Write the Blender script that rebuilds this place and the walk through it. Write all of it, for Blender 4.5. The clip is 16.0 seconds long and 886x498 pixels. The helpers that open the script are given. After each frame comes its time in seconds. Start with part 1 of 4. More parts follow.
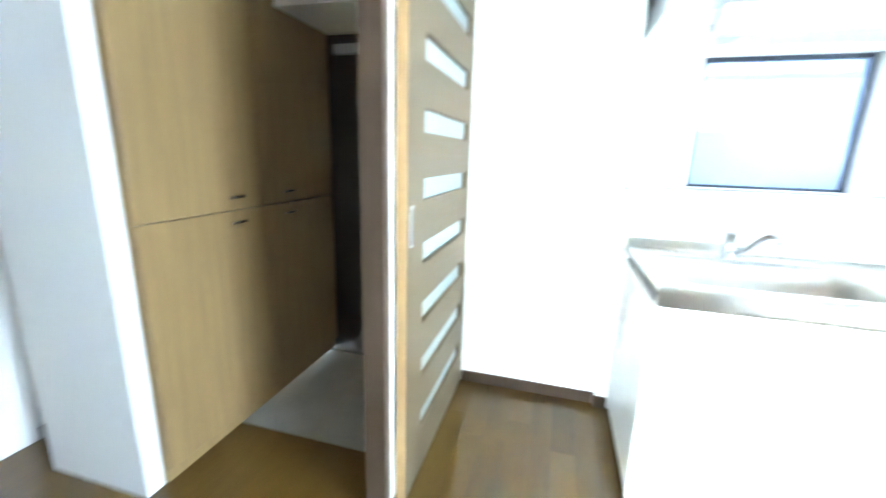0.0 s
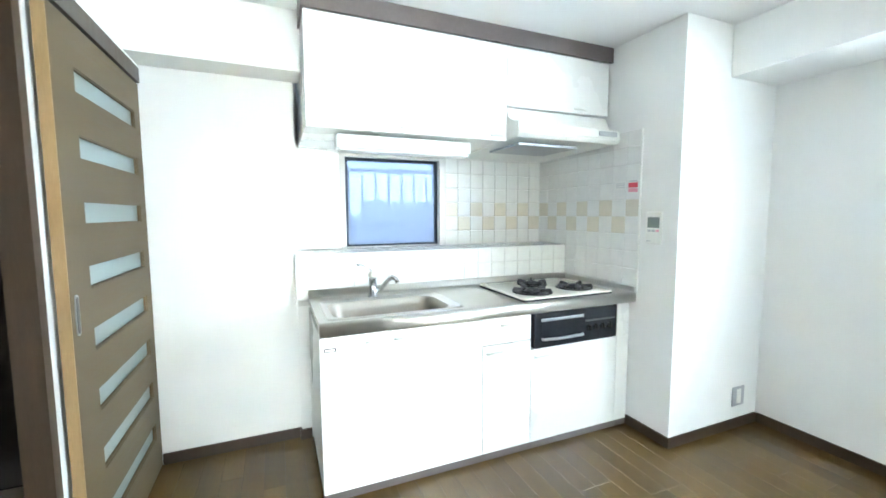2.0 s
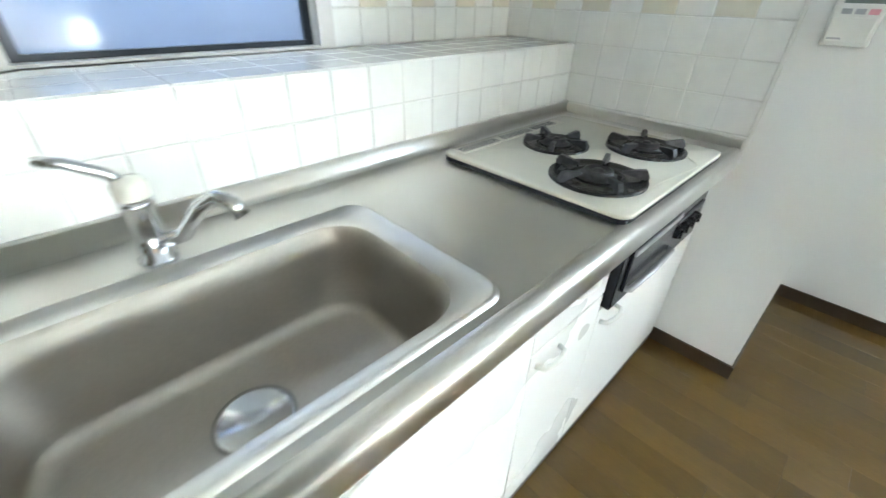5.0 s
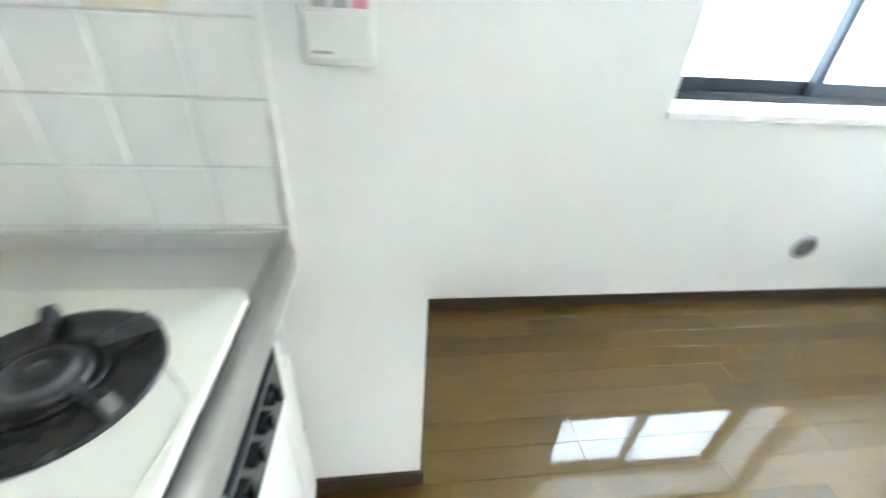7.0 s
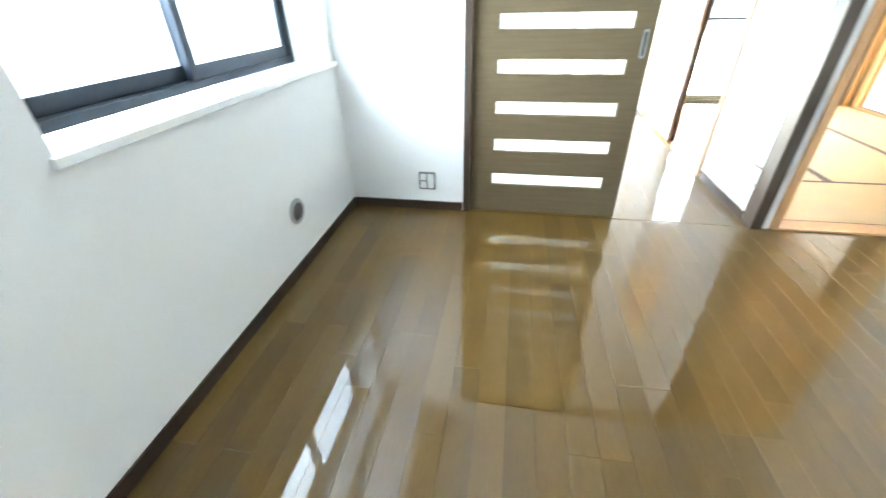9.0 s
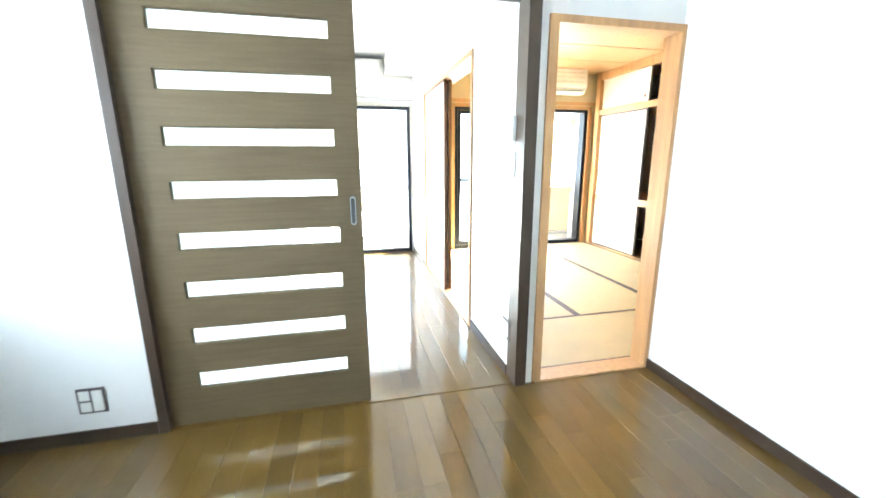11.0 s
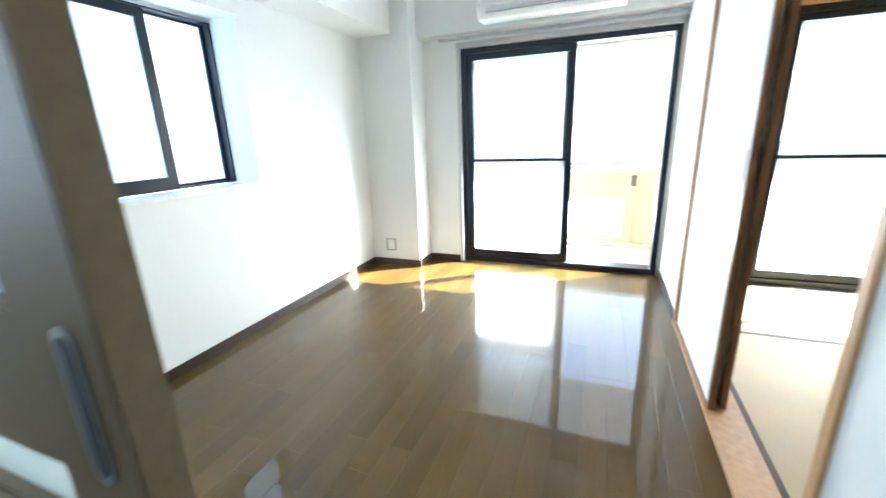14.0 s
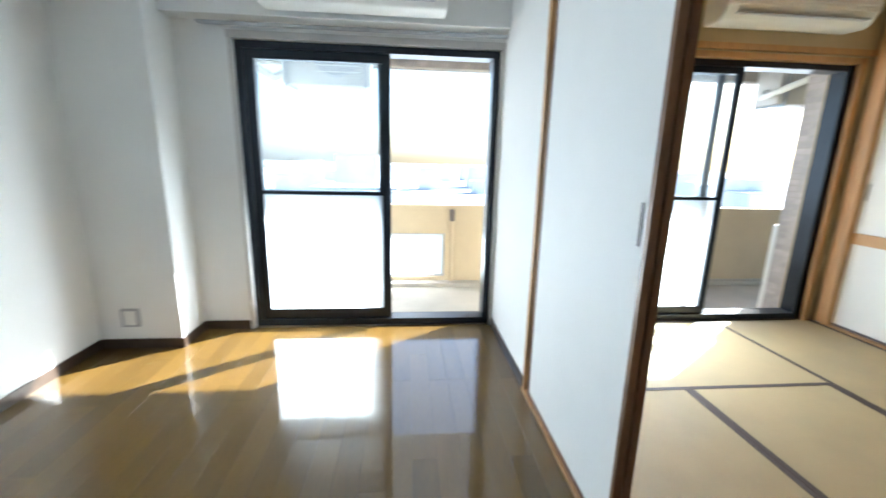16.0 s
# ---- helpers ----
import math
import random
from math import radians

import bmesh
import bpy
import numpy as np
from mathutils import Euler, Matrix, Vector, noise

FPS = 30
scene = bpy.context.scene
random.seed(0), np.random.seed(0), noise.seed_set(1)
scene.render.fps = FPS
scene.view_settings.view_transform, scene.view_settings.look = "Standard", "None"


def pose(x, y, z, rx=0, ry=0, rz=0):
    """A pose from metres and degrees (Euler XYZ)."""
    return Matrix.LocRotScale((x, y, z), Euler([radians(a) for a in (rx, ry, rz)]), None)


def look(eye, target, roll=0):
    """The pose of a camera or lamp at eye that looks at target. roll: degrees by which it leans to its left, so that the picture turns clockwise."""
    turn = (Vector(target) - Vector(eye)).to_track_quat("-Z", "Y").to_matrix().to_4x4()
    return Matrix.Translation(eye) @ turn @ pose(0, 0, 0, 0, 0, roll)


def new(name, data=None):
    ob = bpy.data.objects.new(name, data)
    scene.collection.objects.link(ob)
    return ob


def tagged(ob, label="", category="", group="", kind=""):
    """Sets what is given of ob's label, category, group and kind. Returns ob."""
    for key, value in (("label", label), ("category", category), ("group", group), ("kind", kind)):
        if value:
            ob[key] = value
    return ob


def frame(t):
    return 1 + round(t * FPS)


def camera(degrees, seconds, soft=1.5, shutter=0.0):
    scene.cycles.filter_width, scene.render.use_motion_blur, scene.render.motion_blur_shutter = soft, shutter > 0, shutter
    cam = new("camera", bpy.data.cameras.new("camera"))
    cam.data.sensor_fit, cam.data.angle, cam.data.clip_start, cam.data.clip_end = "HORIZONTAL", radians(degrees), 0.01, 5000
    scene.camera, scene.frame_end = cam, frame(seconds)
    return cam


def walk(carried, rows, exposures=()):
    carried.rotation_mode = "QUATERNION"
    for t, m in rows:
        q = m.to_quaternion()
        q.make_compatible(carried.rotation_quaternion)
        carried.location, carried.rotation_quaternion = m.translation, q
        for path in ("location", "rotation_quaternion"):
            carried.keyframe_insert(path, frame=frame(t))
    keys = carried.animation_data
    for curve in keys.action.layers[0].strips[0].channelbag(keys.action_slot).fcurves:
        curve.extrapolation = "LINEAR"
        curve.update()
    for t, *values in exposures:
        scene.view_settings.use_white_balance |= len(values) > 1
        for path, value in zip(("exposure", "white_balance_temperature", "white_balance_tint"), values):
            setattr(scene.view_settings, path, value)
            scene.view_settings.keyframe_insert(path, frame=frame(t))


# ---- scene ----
cam = camera(95.8, 16.0, shutter=0.4)
PATH = [
    (0, (0.429, -1.991, 1.229), (-0.097, -0.117, 0.771), 1.6),
    (0.5, (0.431, -2.112, 1.351), (0.759, -0.176, 0.972), -0.4),
    (1, (0.539, -2.367, 1.345), (1.253, -0.501, 1.253), -0.1),
    (1.5, (0.586, -2.478, 1.338), (1.317, -0.62, 1.219), -0.3),
    (2, (0.6, -2.45, 1.327), (1.365, -0.611, 1.153), -0.2),
    (2.5, (0.613, -2.181, 1.316), (1.422, -0.397, 0.909), -2.6),
    (3, (0.648, -1.875, 1.264), (1.509, -0.175, 0.656), -2.2),
    (3.2, (0.672, -1.74, 1.252), (1.486, -0.035, 0.596), -2.5),
    (5.3, (1.171, -0.843, 1.242), (2.471, 0.213, 0.149), 1.5),
    (5.5, (1.262, -0.805, 1.246), (2.662, 0.15, 0.183), 0.5),
    (6, (1.511, -0.765, 1.221), (3.028, -0.073, 0.116), 0.6),
    (6.5, (1.748, -0.799, 1.238), (3.409, -0.441, 0.184), 2.8),
    (7, (1.958, -0.87, 1.242), (3.632, -1.115, 0.177), 3.8),
    (7.5, (2.151, -1.01, 1.223), (3.621, -1.766, 0.099), 0.7),
    (8, (2.388, -1.134, 1.191), (3.442, -2.409, 0.067), 1.6),
    (8.5, (2.353, -1.165, 1.19), (2.965, -2.728, 0.103), -2.9),
    (9, (2.343, -1.154, 1.228), (2.636, -2.821, 0.163), -1.2),
    (9.5, (2.235, -1.168, 1.275), (2.137, -2.922, 0.321), -1.4),
    (10, (2.057, -1.25, 1.288), (1.731, -3.07, 0.526), -2.0),
    (10.2, (1.979, -1.299, 1.281), (1.515, -3.122, 0.604), 0.1),
    (12.3, (1.452, -2.535, 1.21), (1.12, -4.483, 0.9), -0.1),
    (12.5, (1.419, -2.645, 1.209), (1.135, -4.597, 0.881), -0.3),
    (13, (1.301, -2.956, 1.185), (1.481, -4.913, 0.818), 1.6),
    (13.5, (1.283, -3.214, 1.179), (1.794, -5.087, 0.696), -0.6),
    (14, (1.355, -3.466, 1.19), (2.071, -5.251, 0.643), -2.1),
    (14.5, (1.307, -3.724, 1.156), (2.325, -5.362, 0.627), -1.4),
    (15, (1.44, -3.921, 1.185), (2.326, -5.645, 0.692), -0.6),
    (15.5, (1.482, -4.092, 1.193), (1.895, -5.993, 0.729), -0.5),
    (16, (1.496, -4.252, 1.201), (1.315, -6.195, 0.762), 1.3),
]
EXPOSURES = [(0.0, 6.85, 5450, 4), (0.5, 6.25, 5750, 4), (1.1, 6.2, 5850, 4), (1.6, 5.8, 5850, 4), (2.2, 5.62, 5850, 4), (3.0, 5.25, 5500, 3), (5.5, 5.45, 6200, 5), (7.0, 5.9, 6100, 5), (8.0, 5.6, 6050, 5), (9.0, 5.66, 5950, 5), (10.0, 5.83, 5900, 5), (12.5, 4.6, 5550, 4), (14.0, 4.07, 5450, 4), (16.0, 3.27, 5400, 5)]
walk(cam, [(t, look(eye, target, roll)) for t, eye, target, roll in PATH], exposures=EXPOSURES)


# ---- world and sun ----
world = bpy.data.worlds.new("world")
scene.world = world
world.use_nodes = True
wn = world.node_tree
sky = wn.nodes.new("ShaderNodeTexSky")
sky.sky_type, sky.sun_disc = "NISHITA", False
sky.sun_elevation, sky.sun_rotation = radians(27.7), radians(234.5)
sky.air_density, sky.dust_density = 1.0, 2.5
wn.links.new(sky.outputs["Color"], wn.nodes["Background"].inputs["Color"])
wn.nodes["Background"].inputs["Strength"].default_value = 0.055

sun = new("sun", bpy.data.lights.new("sun", "SUN"))
sun.data.energy, sun.data.angle, sun.data.color = 5.0, radians(0.5), (1.0, 0.93, 0.82)
sun.matrix_world = look((-6, -14, 6.8), (-6 + 0.721, -14 + 0.514, 6.8 - 0.465))


def window_lamp(name, eye, target, width, height, power, color=(0.93, 0.97, 1.0)):
    """An area lamp outside a window that stands in for sky light."""
    lamp = new(name, bpy.data.lights.new(name, "AREA"))
    lamp.data.shape, lamp.data.size, lamp.data.size_y = "RECTANGLE", width, height
    lamp.data.energy, lamp.data.color = power, color
    lamp.matrix_world = look(eye, target)
    return lamp


window_lamp("window_light_dining", (3.95, -2.7, 1.5), (0, -2.7, 1.2), 1.5, 1.0, 2.8)
window_lamp("window_light_living", (3.95, -4.6, 1.5), (0, -4.6, 1.2), 1.6, 1.0, 1.2)
window_lamp("window_light_balcony", (1.7, -7.45, 1.2), (1.7, 0, 1.0), 1.6, 1.7, 1.1)
window_lamp("window_light_tatami", (-0.55, -7.45, 1.2), (-0.55, 0, 1.0), 1.6, 1.7, 1.0)
# Unseen fill lamp high in the corridor, added to brighten the niche and worktop.
window_lamp("corridor_fill_light", (1.37, 1.15, 2.35), (1.37, 0.2, 1.25), 1.2, 0.5, 0.5)


# ---- materials ----
def mat(name, color, rough=0.5, metal=0.0, vary=0.06, scale=6.0, bump=0.05, bscale=60.0, stretch=(1, 1, 1), coat=0.0, spec=0.5,
        island=0.0, random_tone=0.0, rvary=0.1):
    """A surface with broad blotches, fine grain and relief, in metres."""
    m = bpy.data.materials.new(name)
    m.use_nodes = True
    n, l = m.node_tree.nodes, m.node_tree.links
    p = n["Principled BSDF"]
    p.inputs["Metallic"].default_value = metal
    p.inputs["Specular IOR Level"].default_value = spec
    p.inputs["Coat Weight"].default_value = coat
    p.inputs["Coat Roughness"].default_value = 0.035
    co = n.new("ShaderNodeTexCoord")
    mp = n.new("ShaderNodeMapping")
    mp.inputs["Scale"].default_value = stretch
    l.new(co.outputs["Object"], mp.inputs["Vector"])
    vec = mp.outputs["Vector"]
    if random_tone:
        info = n.new("ShaderNodeObjectInfo")
        add = n.new("ShaderNodeVectorMath")
        add.operation = "MULTIPLY_ADD"
        add.inputs[1].default_value = (37.0, 53.0, 71.0)
        l.new(info.outputs["Random"], add.inputs[0])
        l.new(vec, add.inputs[2])
        vec = add.outputs["Vector"]
    broad = n.new("ShaderNodeTexNoise")
    broad.inputs["Scale"].default_value, broad.inputs["Detail"].default_value = scale, 4
    l.new(vec, broad.inputs["Vector"])
    fine = n.new("ShaderNodeTexNoise")
    fine.inputs["Scale"].default_value, fine.inputs["Detail"].default_value = bscale, 3
    l.new(vec, fine.inputs["Vector"])
    ramp = n.new("ShaderNodeMapRange")
    ramp.inputs["From Min"].default_value, ramp.inputs["From Max"].default_value = 0.3, 0.7
    ramp.inputs["To Min"].default_value, ramp.inputs["To Max"].default_value = 1 - vary, 1 + vary
    l.new(broad.outputs["Fac"], ramp.inputs["Value"])
    ramp2 = n.new("ShaderNodeMapRange")
    ramp2.inputs["From Min"].default_value, ramp2.inputs["From Max"].default_value = 0.3, 0.7
    ramp2.inputs["To Min"].default_value, ramp2.inputs["To Max"].default_value = 1 - vary * 0.6, 1 + vary * 0.6
    l.new(fine.outputs["Fac"], ramp2.inputs["Value"])
    mul = n.new("ShaderNodeMath")
    mul.operation = "MULTIPLY"
    l.new(ramp.outputs["Result"], mul.inputs[0])
    l.new(ramp2.outputs["Result"], mul.inputs[1])
    tone = mul.outputs["Value"]
    if random_tone:
        r3 = n.new("ShaderNodeMapRange")
        r3.inputs["To Min"].default_value, r3.inputs["To Max"].default_value = 1 - random_tone, 1 + random_tone
        l.new(info.outputs["Random"], r3.inputs["Value"])
        mul2 = n.new("ShaderNodeMath")
        mul2.operation = "MULTIPLY"
        l.new(tone, mul2.inputs[0])
        l.new(r3.outputs["Result"], mul2.inputs[1])
        tone = mul2.outputs["Value"]
    sc = n.new("ShaderNodeVectorMath")
    sc.operation = "SCALE"
    sc.inputs[0].default_value = color
    l.new(tone, sc.inputs["Scale"])
    l.new(sc.outputs["Vector"], p.inputs["Base Color"])
    rr = n.new("ShaderNodeMapRange")
    rr.inputs["From Min"].default_value, rr.inputs["From Max"].default_value = 0.3, 0.7
    rr.inputs["To Min"].default_value, rr.inputs["To Max"].default_value = rough * (1 - rvary), rough * (1 + rvary)
    l.new(broad.outputs["Fac"], rr.inputs["Value"])
    l.new(rr.outputs["Result"], p.inputs["Roughness"])
    if bump:
        b = n.new("ShaderNodeBump")
        b.inputs["Strength"].default_value, b.inputs["Distance"].default_value = bump, 0.004
        l.new(fine.outputs["Fac"], b.inputs["Height"])
        l.new(b.outputs["Normal"], p.inputs["Normal"])
    return m


def glass_mat(name, haze, tint=(0.95, 0.98, 1.0), gloss=0.6):
    """Window glass: clear (haze 0) or frosted (haze towards 1)."""
    m = bpy.data.materials.new(name)
    m.use_nodes = True
    n, l = m.node_tree.nodes, m.node_tree.links
    n.remove(n["Principled BSDF"])
    clear = n.new("ShaderNodeBsdfTransparent")
    clear.inputs["Color"].default_value = (*tint, 1)
    milky = n.new("ShaderNodeBsdfTranslucent")
    milky.inputs["Color"].default_value = (*tint, 1)
    mix = n.new("ShaderNodeMixShader")
    mix.inputs["Fac"].default_value = haze
    l.new(clear.outputs[0], mix.inputs[1])
    l.new(milky.outputs[0], mix.inputs[2])
    shine = n.new("ShaderNodeBsdfGlossy")
    shine.inputs["Roughness"].default_value = 0.03 + 0.15 * haze
    fres = n.new("ShaderNodeFresnel")
    mul = n.new("ShaderNodeMath")
    mul.operation = "MULTIPLY"
    mul.inputs[1].default_value = gloss
    l.new(fres.outputs[0], mul.inputs[0])
    mix2 = n.new("ShaderNodeMixShader")
    l.new(mul.outputs[0], mix2.inputs["Fac"])
    l.new(mix.outputs[0], mix2.inputs[1])
    l.new(shine.outputs[0], mix2.inputs[2])
    l.new(mix2.outputs[0], n["Material Output"].inputs["Surface"])
    return m


WALLPAPER = mat("white_wallpaper", (0.80, 0.80, 0.78), 0.75, vary=0.02, scale=1.5, bump=0.25, bscale=220)
CEILING = mat("ceiling_paper", (0.80, 0.80, 0.79), 0.8, vary=0.02, scale=1.2, bump=0.2, bscale=160)
FLOORWOOD = mat("brown_floor_board", (0.104, 0.060, 0.0135), 0.36, vary=0.10, scale=4, bump=0.01, bscale=55, stretch=(3, 0.5, 1), coat=1.0, spec=0.08, random_tone=0.16, rvary=0.1)
UNDERFLOOR = mat("floor_joint", (0.05, 0.025, 0.012), 0.5)
SKIRTING = mat("dark_skirting", (0.045, 0.027, 0.016), 0.4, vary=0.12, scale=8, bump=0.03)
DARKFRAME = mat("dark_brown_frame", (0.060, 0.040, 0.026), 0.4, vary=0.12, scale=5, stretch=(8, 8, 0.6), bump=0.04)
DOORWOOD = mat("taupe_door_wood", (0.132, 0.099, 0.054), 0.5, vary=0.09, scale=5, bscale=60, stretch=(0.8, 12, 12), bump=0.05, spec=0.2)
DOOREDGE = mat("tan_door_edge", (0.36, 0.24, 0.11), 0.45, vary=0.1, scale=5, stretch=(6, 6, 0.6))
CABWOOD = mat("shoe_cabinet_wood", (0.27, 0.18, 0.075), 0.4, vary=0.12, scale=4, bscale=50, stretch=(9, 9, 0.6), bump=0.03)
PALEWOOD = mat("pale_japanese_wood", (0.50, 0.29, 0.125), 0.5, vary=0.14, scale=4, bscale=50, stretch=(8, 8, 0.7), bump=0.05)
BROWNWOOD = mat("brown_stained_wood", (0.16, 0.075, 0.032), 0.4, vary=0.15, scale=5, stretch=(8, 8, 0.7), bump=0.05)
STEEL = mat("brushed_steel", (0.68, 0.665, 0.63), 0.34, metal=1.0, vary=0.012, scale=2, bump=0.004, bscale=120, stretch=(1, 6, 1), rvary=0.05)
CHROME = mat("chrome", (0.72, 0.73, 0.75), 0.1, metal=1.0, vary=0.02, bump=0)
WHITEGLOSS = mat("white_laminate", (0.82, 0.82, 0.80), 0.28, vary=0.015, scale=2, bump=0.01)
WHITEPLASTIC = mat("white_plastic", (0.78, 0.78, 0.74), 0.4, vary=0.02, scale=8, bump=0.01)
GREYTRIM = mat("grey_brown_trim", (0.12, 0.10, 0.095), 0.5, vary=0.08, scale=6)
BURNERMETAL = mat("burner_cast_metal", (0.075, 0.075, 0.08), 0.38, metal=0.7, vary=0.3, scale=30, bump=0.06)
BLACKENAMEL = mat("black_enamel", (0.017, 0.017, 0.019), 0.26, vary=0.3, scale=20, bump=0.05)
BLACKPANEL = mat("black_panel", (0.02, 0.022, 0.028), 0.2, vary=0.15, scale=8, bump=0.01)
ALUDARK = mat("dark_bronze_aluminium", (0.018, 0.024, 0.034), 0.32, metal=0.4, vary=0.1, scale=10, bump=0.01)
ALUGREY = mat("grey_aluminium", (0.42, 0.43, 0.44), 0.35, metal=0.8, vary=0.05, scale=10, bump=0.01)
TILE = mat("white_glazed_tile", (0.80, 0.80, 0.77), 0.12, vary=0.02, scale=9, bump=0.03, bscale=18, random_tone=0.02)
TILEBEIGE = mat("beige_glazed_tile", (0.70, 0.66, 0.55), 0.14, vary=0.03, scale=9, bump=0.03, bscale=18, random_tone=0.06)
GROUT = mat("tile_grout", (0.66, 0.66, 0.63), 0.8, vary=0.06)
TATAMI = mat("tatami_straw", (0.46, 0.36, 0.19), 0.62, vary=0.07, scale=4, bscale=180, stretch=(1, 1, 1), bump=0.3, random_tone=0.06)
TATAMIEDGE = mat("tatami_border_cloth", (0.075, 0.055, 0.045), 0.7, vary=0.1, bscale=300, bump=0.2)
SANDWALL = mat("beige_sand_wall", (0.55, 0.45, 0.27), 0.85, vary=0.05, scale=3, bump=0.3, bscale=250)
FUSUMA = mat("white_fusuma_paper", (0.80, 0.80, 0.78), 0.65, vary=0.015, scale=3, bump=0.1, bscale=150)
CLOSETWALL = mat("closet_lining", (0.33, 0.29, 0.21), 0.75, vary=0.06, scale=3)
STONEFLOOR = mat("grey_entrance_floor", (0.36, 0.35, 0.32), 0.5, vary=0.1, scale=8, bump=0.15, bscale=90)
STEELDOOR = mat("dark_entrance_door", (0.012, 0.011, 0.011), 0.45, vary=0.1)
CONCRETE = mat("balcony_concrete", (0.42, 0.39, 0.34), 0.85, vary=0.12, scale=3, bump=0.3, bscale=90)
BEIGEPAINT = mat("beige_parapet_paint", (0.52, 0.42, 0.28), 0.8, vary=0.06, scale=3, bump=0.3, bscale=120)
BRICKTILE = mat("pale_facing_tile", (0.42, 0.38, 0.37), 0.45, vary=0.12, scale=10, random_tone=0.12)
RED = mat("red_print", (0.62, 0.07, 0.10), 0.5, vary=0.03)
PINK = mat("pink_print", (0.75, 0.35, 0.42), 0.5, vary=0.03)
GREYPRINT = mat("grey_print", (0.42, 0.43, 0.45), 0.5, vary=0.03)
DARKPRINT = mat("dark_print", (0.05, 0.055, 0.06), 0.4, vary=0.03)
LCD = mat("grey_display", (0.22, 0.26, 0.24), 0.2, vary=0.03)
# Distance haze is put into these pale town and ground colours.
CITYGREY = mat("hazed_town", (0.55, 0.57, 0.60), 0.8, vary=0.15, scale=0.1, bump=0)
GROUND = mat("hazed_ground", (0.42, 0.44, 0.45), 0.9, vary=0.2, scale=0.02, bump=0)
SINKSTEEL = mat("satin_sink_steel", (0.50, 0.47, 0.42), 0.42, metal=1.0, vary=0.05, scale=8, bump=0.01, bscale=140, rvary=0.1)
FROST = glass_mat("frosted_glass", 0.86)
FROSTDOOR = glass_mat("milky_door_glass", 0.5, (0.86, 0.93, 0.93))
CLEAR = glass_mat("clear_glass", 0.03)
CREAM = mat("cream_enamel", (0.74, 0.72, 0.63), 0.22, vary=0.02, scale=6, bump=0.01)
CREAMLINE = mat("cream_enamel_line", (0.62, 0.60, 0.48), 0.3, vary=0.02)
GREYLIGHT = mat("pale_grey_aluminium", (0.55, 0.53, 0.50), 0.4, metal=0.3, vary=0.05)
CORRIDOR = mat("blue_grey_corridor_paint", (0.20, 0.24, 0.31), 0.7, vary=0.08, scale=2)
FROSTK = glass_mat("ribbed_frosted_glass", 0.42, (0.38, 0.42, 0.49))
FROSTB = glass_mat("balcony_glass", 0.06)
BULBCOVER = mat("lamp_cover", (0.82, 0.82, 0.80), 0.4, vary=0.01)


# ---- building helpers ----
def box(bm, x0, x1, y0, y1, z0, z1, r=0.0, seg=2):
    """Adds a box between the given planes, with edges rounded by r."""
    made = bmesh.ops.create_cube(bm, size=1.0)["verts"]
    bmesh.ops.transform(bm, verts=made, matrix=Matrix.Translation(((x0 + x1) / 2, (y0 + y1) / 2, (z0 + z1) / 2)) @ Matrix.Diagonal((abs(x1 - x0), abs(y1 - y0), abs(z1 - z0), 1)))
    if r:
        edges = list({e for v in made for e in v.link_edges})
        bmesh.ops.bevel(bm, geom=edges, offset=r, segments=seg, affect="EDGES", profile=0.5, clamp_overlap=True)
    return bm


def cyl(bm, p, q, r0, r1=None, n=20, caps=True):
    """Adds a round bar from p to q."""
    p, q = Vector(p), Vector(q)
    m = Matrix.Translation((p + q) / 2) @ (q - p).to_track_quat("Z", "Y").to_matrix().to_4x4()
    bmesh.ops.create_cone(bm, cap_ends=caps, segments=n, radius1=r0, radius2=r0 if r1 is None else r1, depth=(q - p).length, matrix=m)
    return bm


def lathe(bm, centre, profile, n=36):
    """Adds a turned shape: profile of (radius, height) about the upright axis through centre."""
    c = Vector(centre)
    rings = []
    for r, h in profile:
        rings.append([bm.verts.new(c + Vector((r * math.cos(2 * math.pi * i / n), r * math.sin(2 * math.pi * i / n), h))) for i in range(n)])
    for a, b in zip(rings, rings[1:]):
        for i in range(n):
            bm.faces.new((a[i], a[(i + 1) % n], b[(i + 1) % n], b[i]))
    return bm


def tube(bm, points, r, n=12):
    """Adds a bent bar along points."""
    pts = [Vector(p) for p in points]
    rings = []
    for i, p in enumerate(pts):
        d = (pts[min(i + 1, len(pts) - 1)] - pts[max(i - 1, 0)]).normalized()
        side = d.cross(Vector((0, 0, 1)))
        side = side.normalized() if side.length > 0.05 else Vector((1, 0, 0))
        up = side.cross(d).normalized()
        rings.append([bm.verts.new(p + r * (math.cos(2 * math.pi * k / n) * side + math.sin(2 * math.pi * k / n) * up)) for k in range(n)])
    for a, b in zip(rings, rings[1:]):
        for k in range(n):
            bm.faces.new((a[k], a[(k + 1) % n], b[(k + 1) % n], b[k]))
    bm.faces.new(rings[0][::-1])
    bm.faces.new(rings[-1])
    return bm


def smooth(bm, angle=40):
    for f in bm.faces:
        f.smooth = True
    for e in bm.edges:
        e.smooth = len(e.link_faces) == 2 and e.calc_face_angle(0) < radians(angle)
    return bm


def link(name, bm, material):
    bmesh.ops.recalc_face_normals(bm, faces=bm.faces)
    me = bpy.data.meshes.new(name)
    bm.to_mesh(me)
    bm.free()
    me.materials.append(material)
    return new(name, me)


def thing(name, base, label, category, group=""):
    """An Empty at the base of a thing, for its parts."""
    ob = new(name)
    ob.empty_display_size = 0.05
    ob.location = base
    bpy.context.view_layer.update()
    return tagged(ob, label, category, group)


def world_place(ob):
    p = Vector((0, 0, 0))
    while ob:
        p += ob.location
        ob = ob.parent
    return p


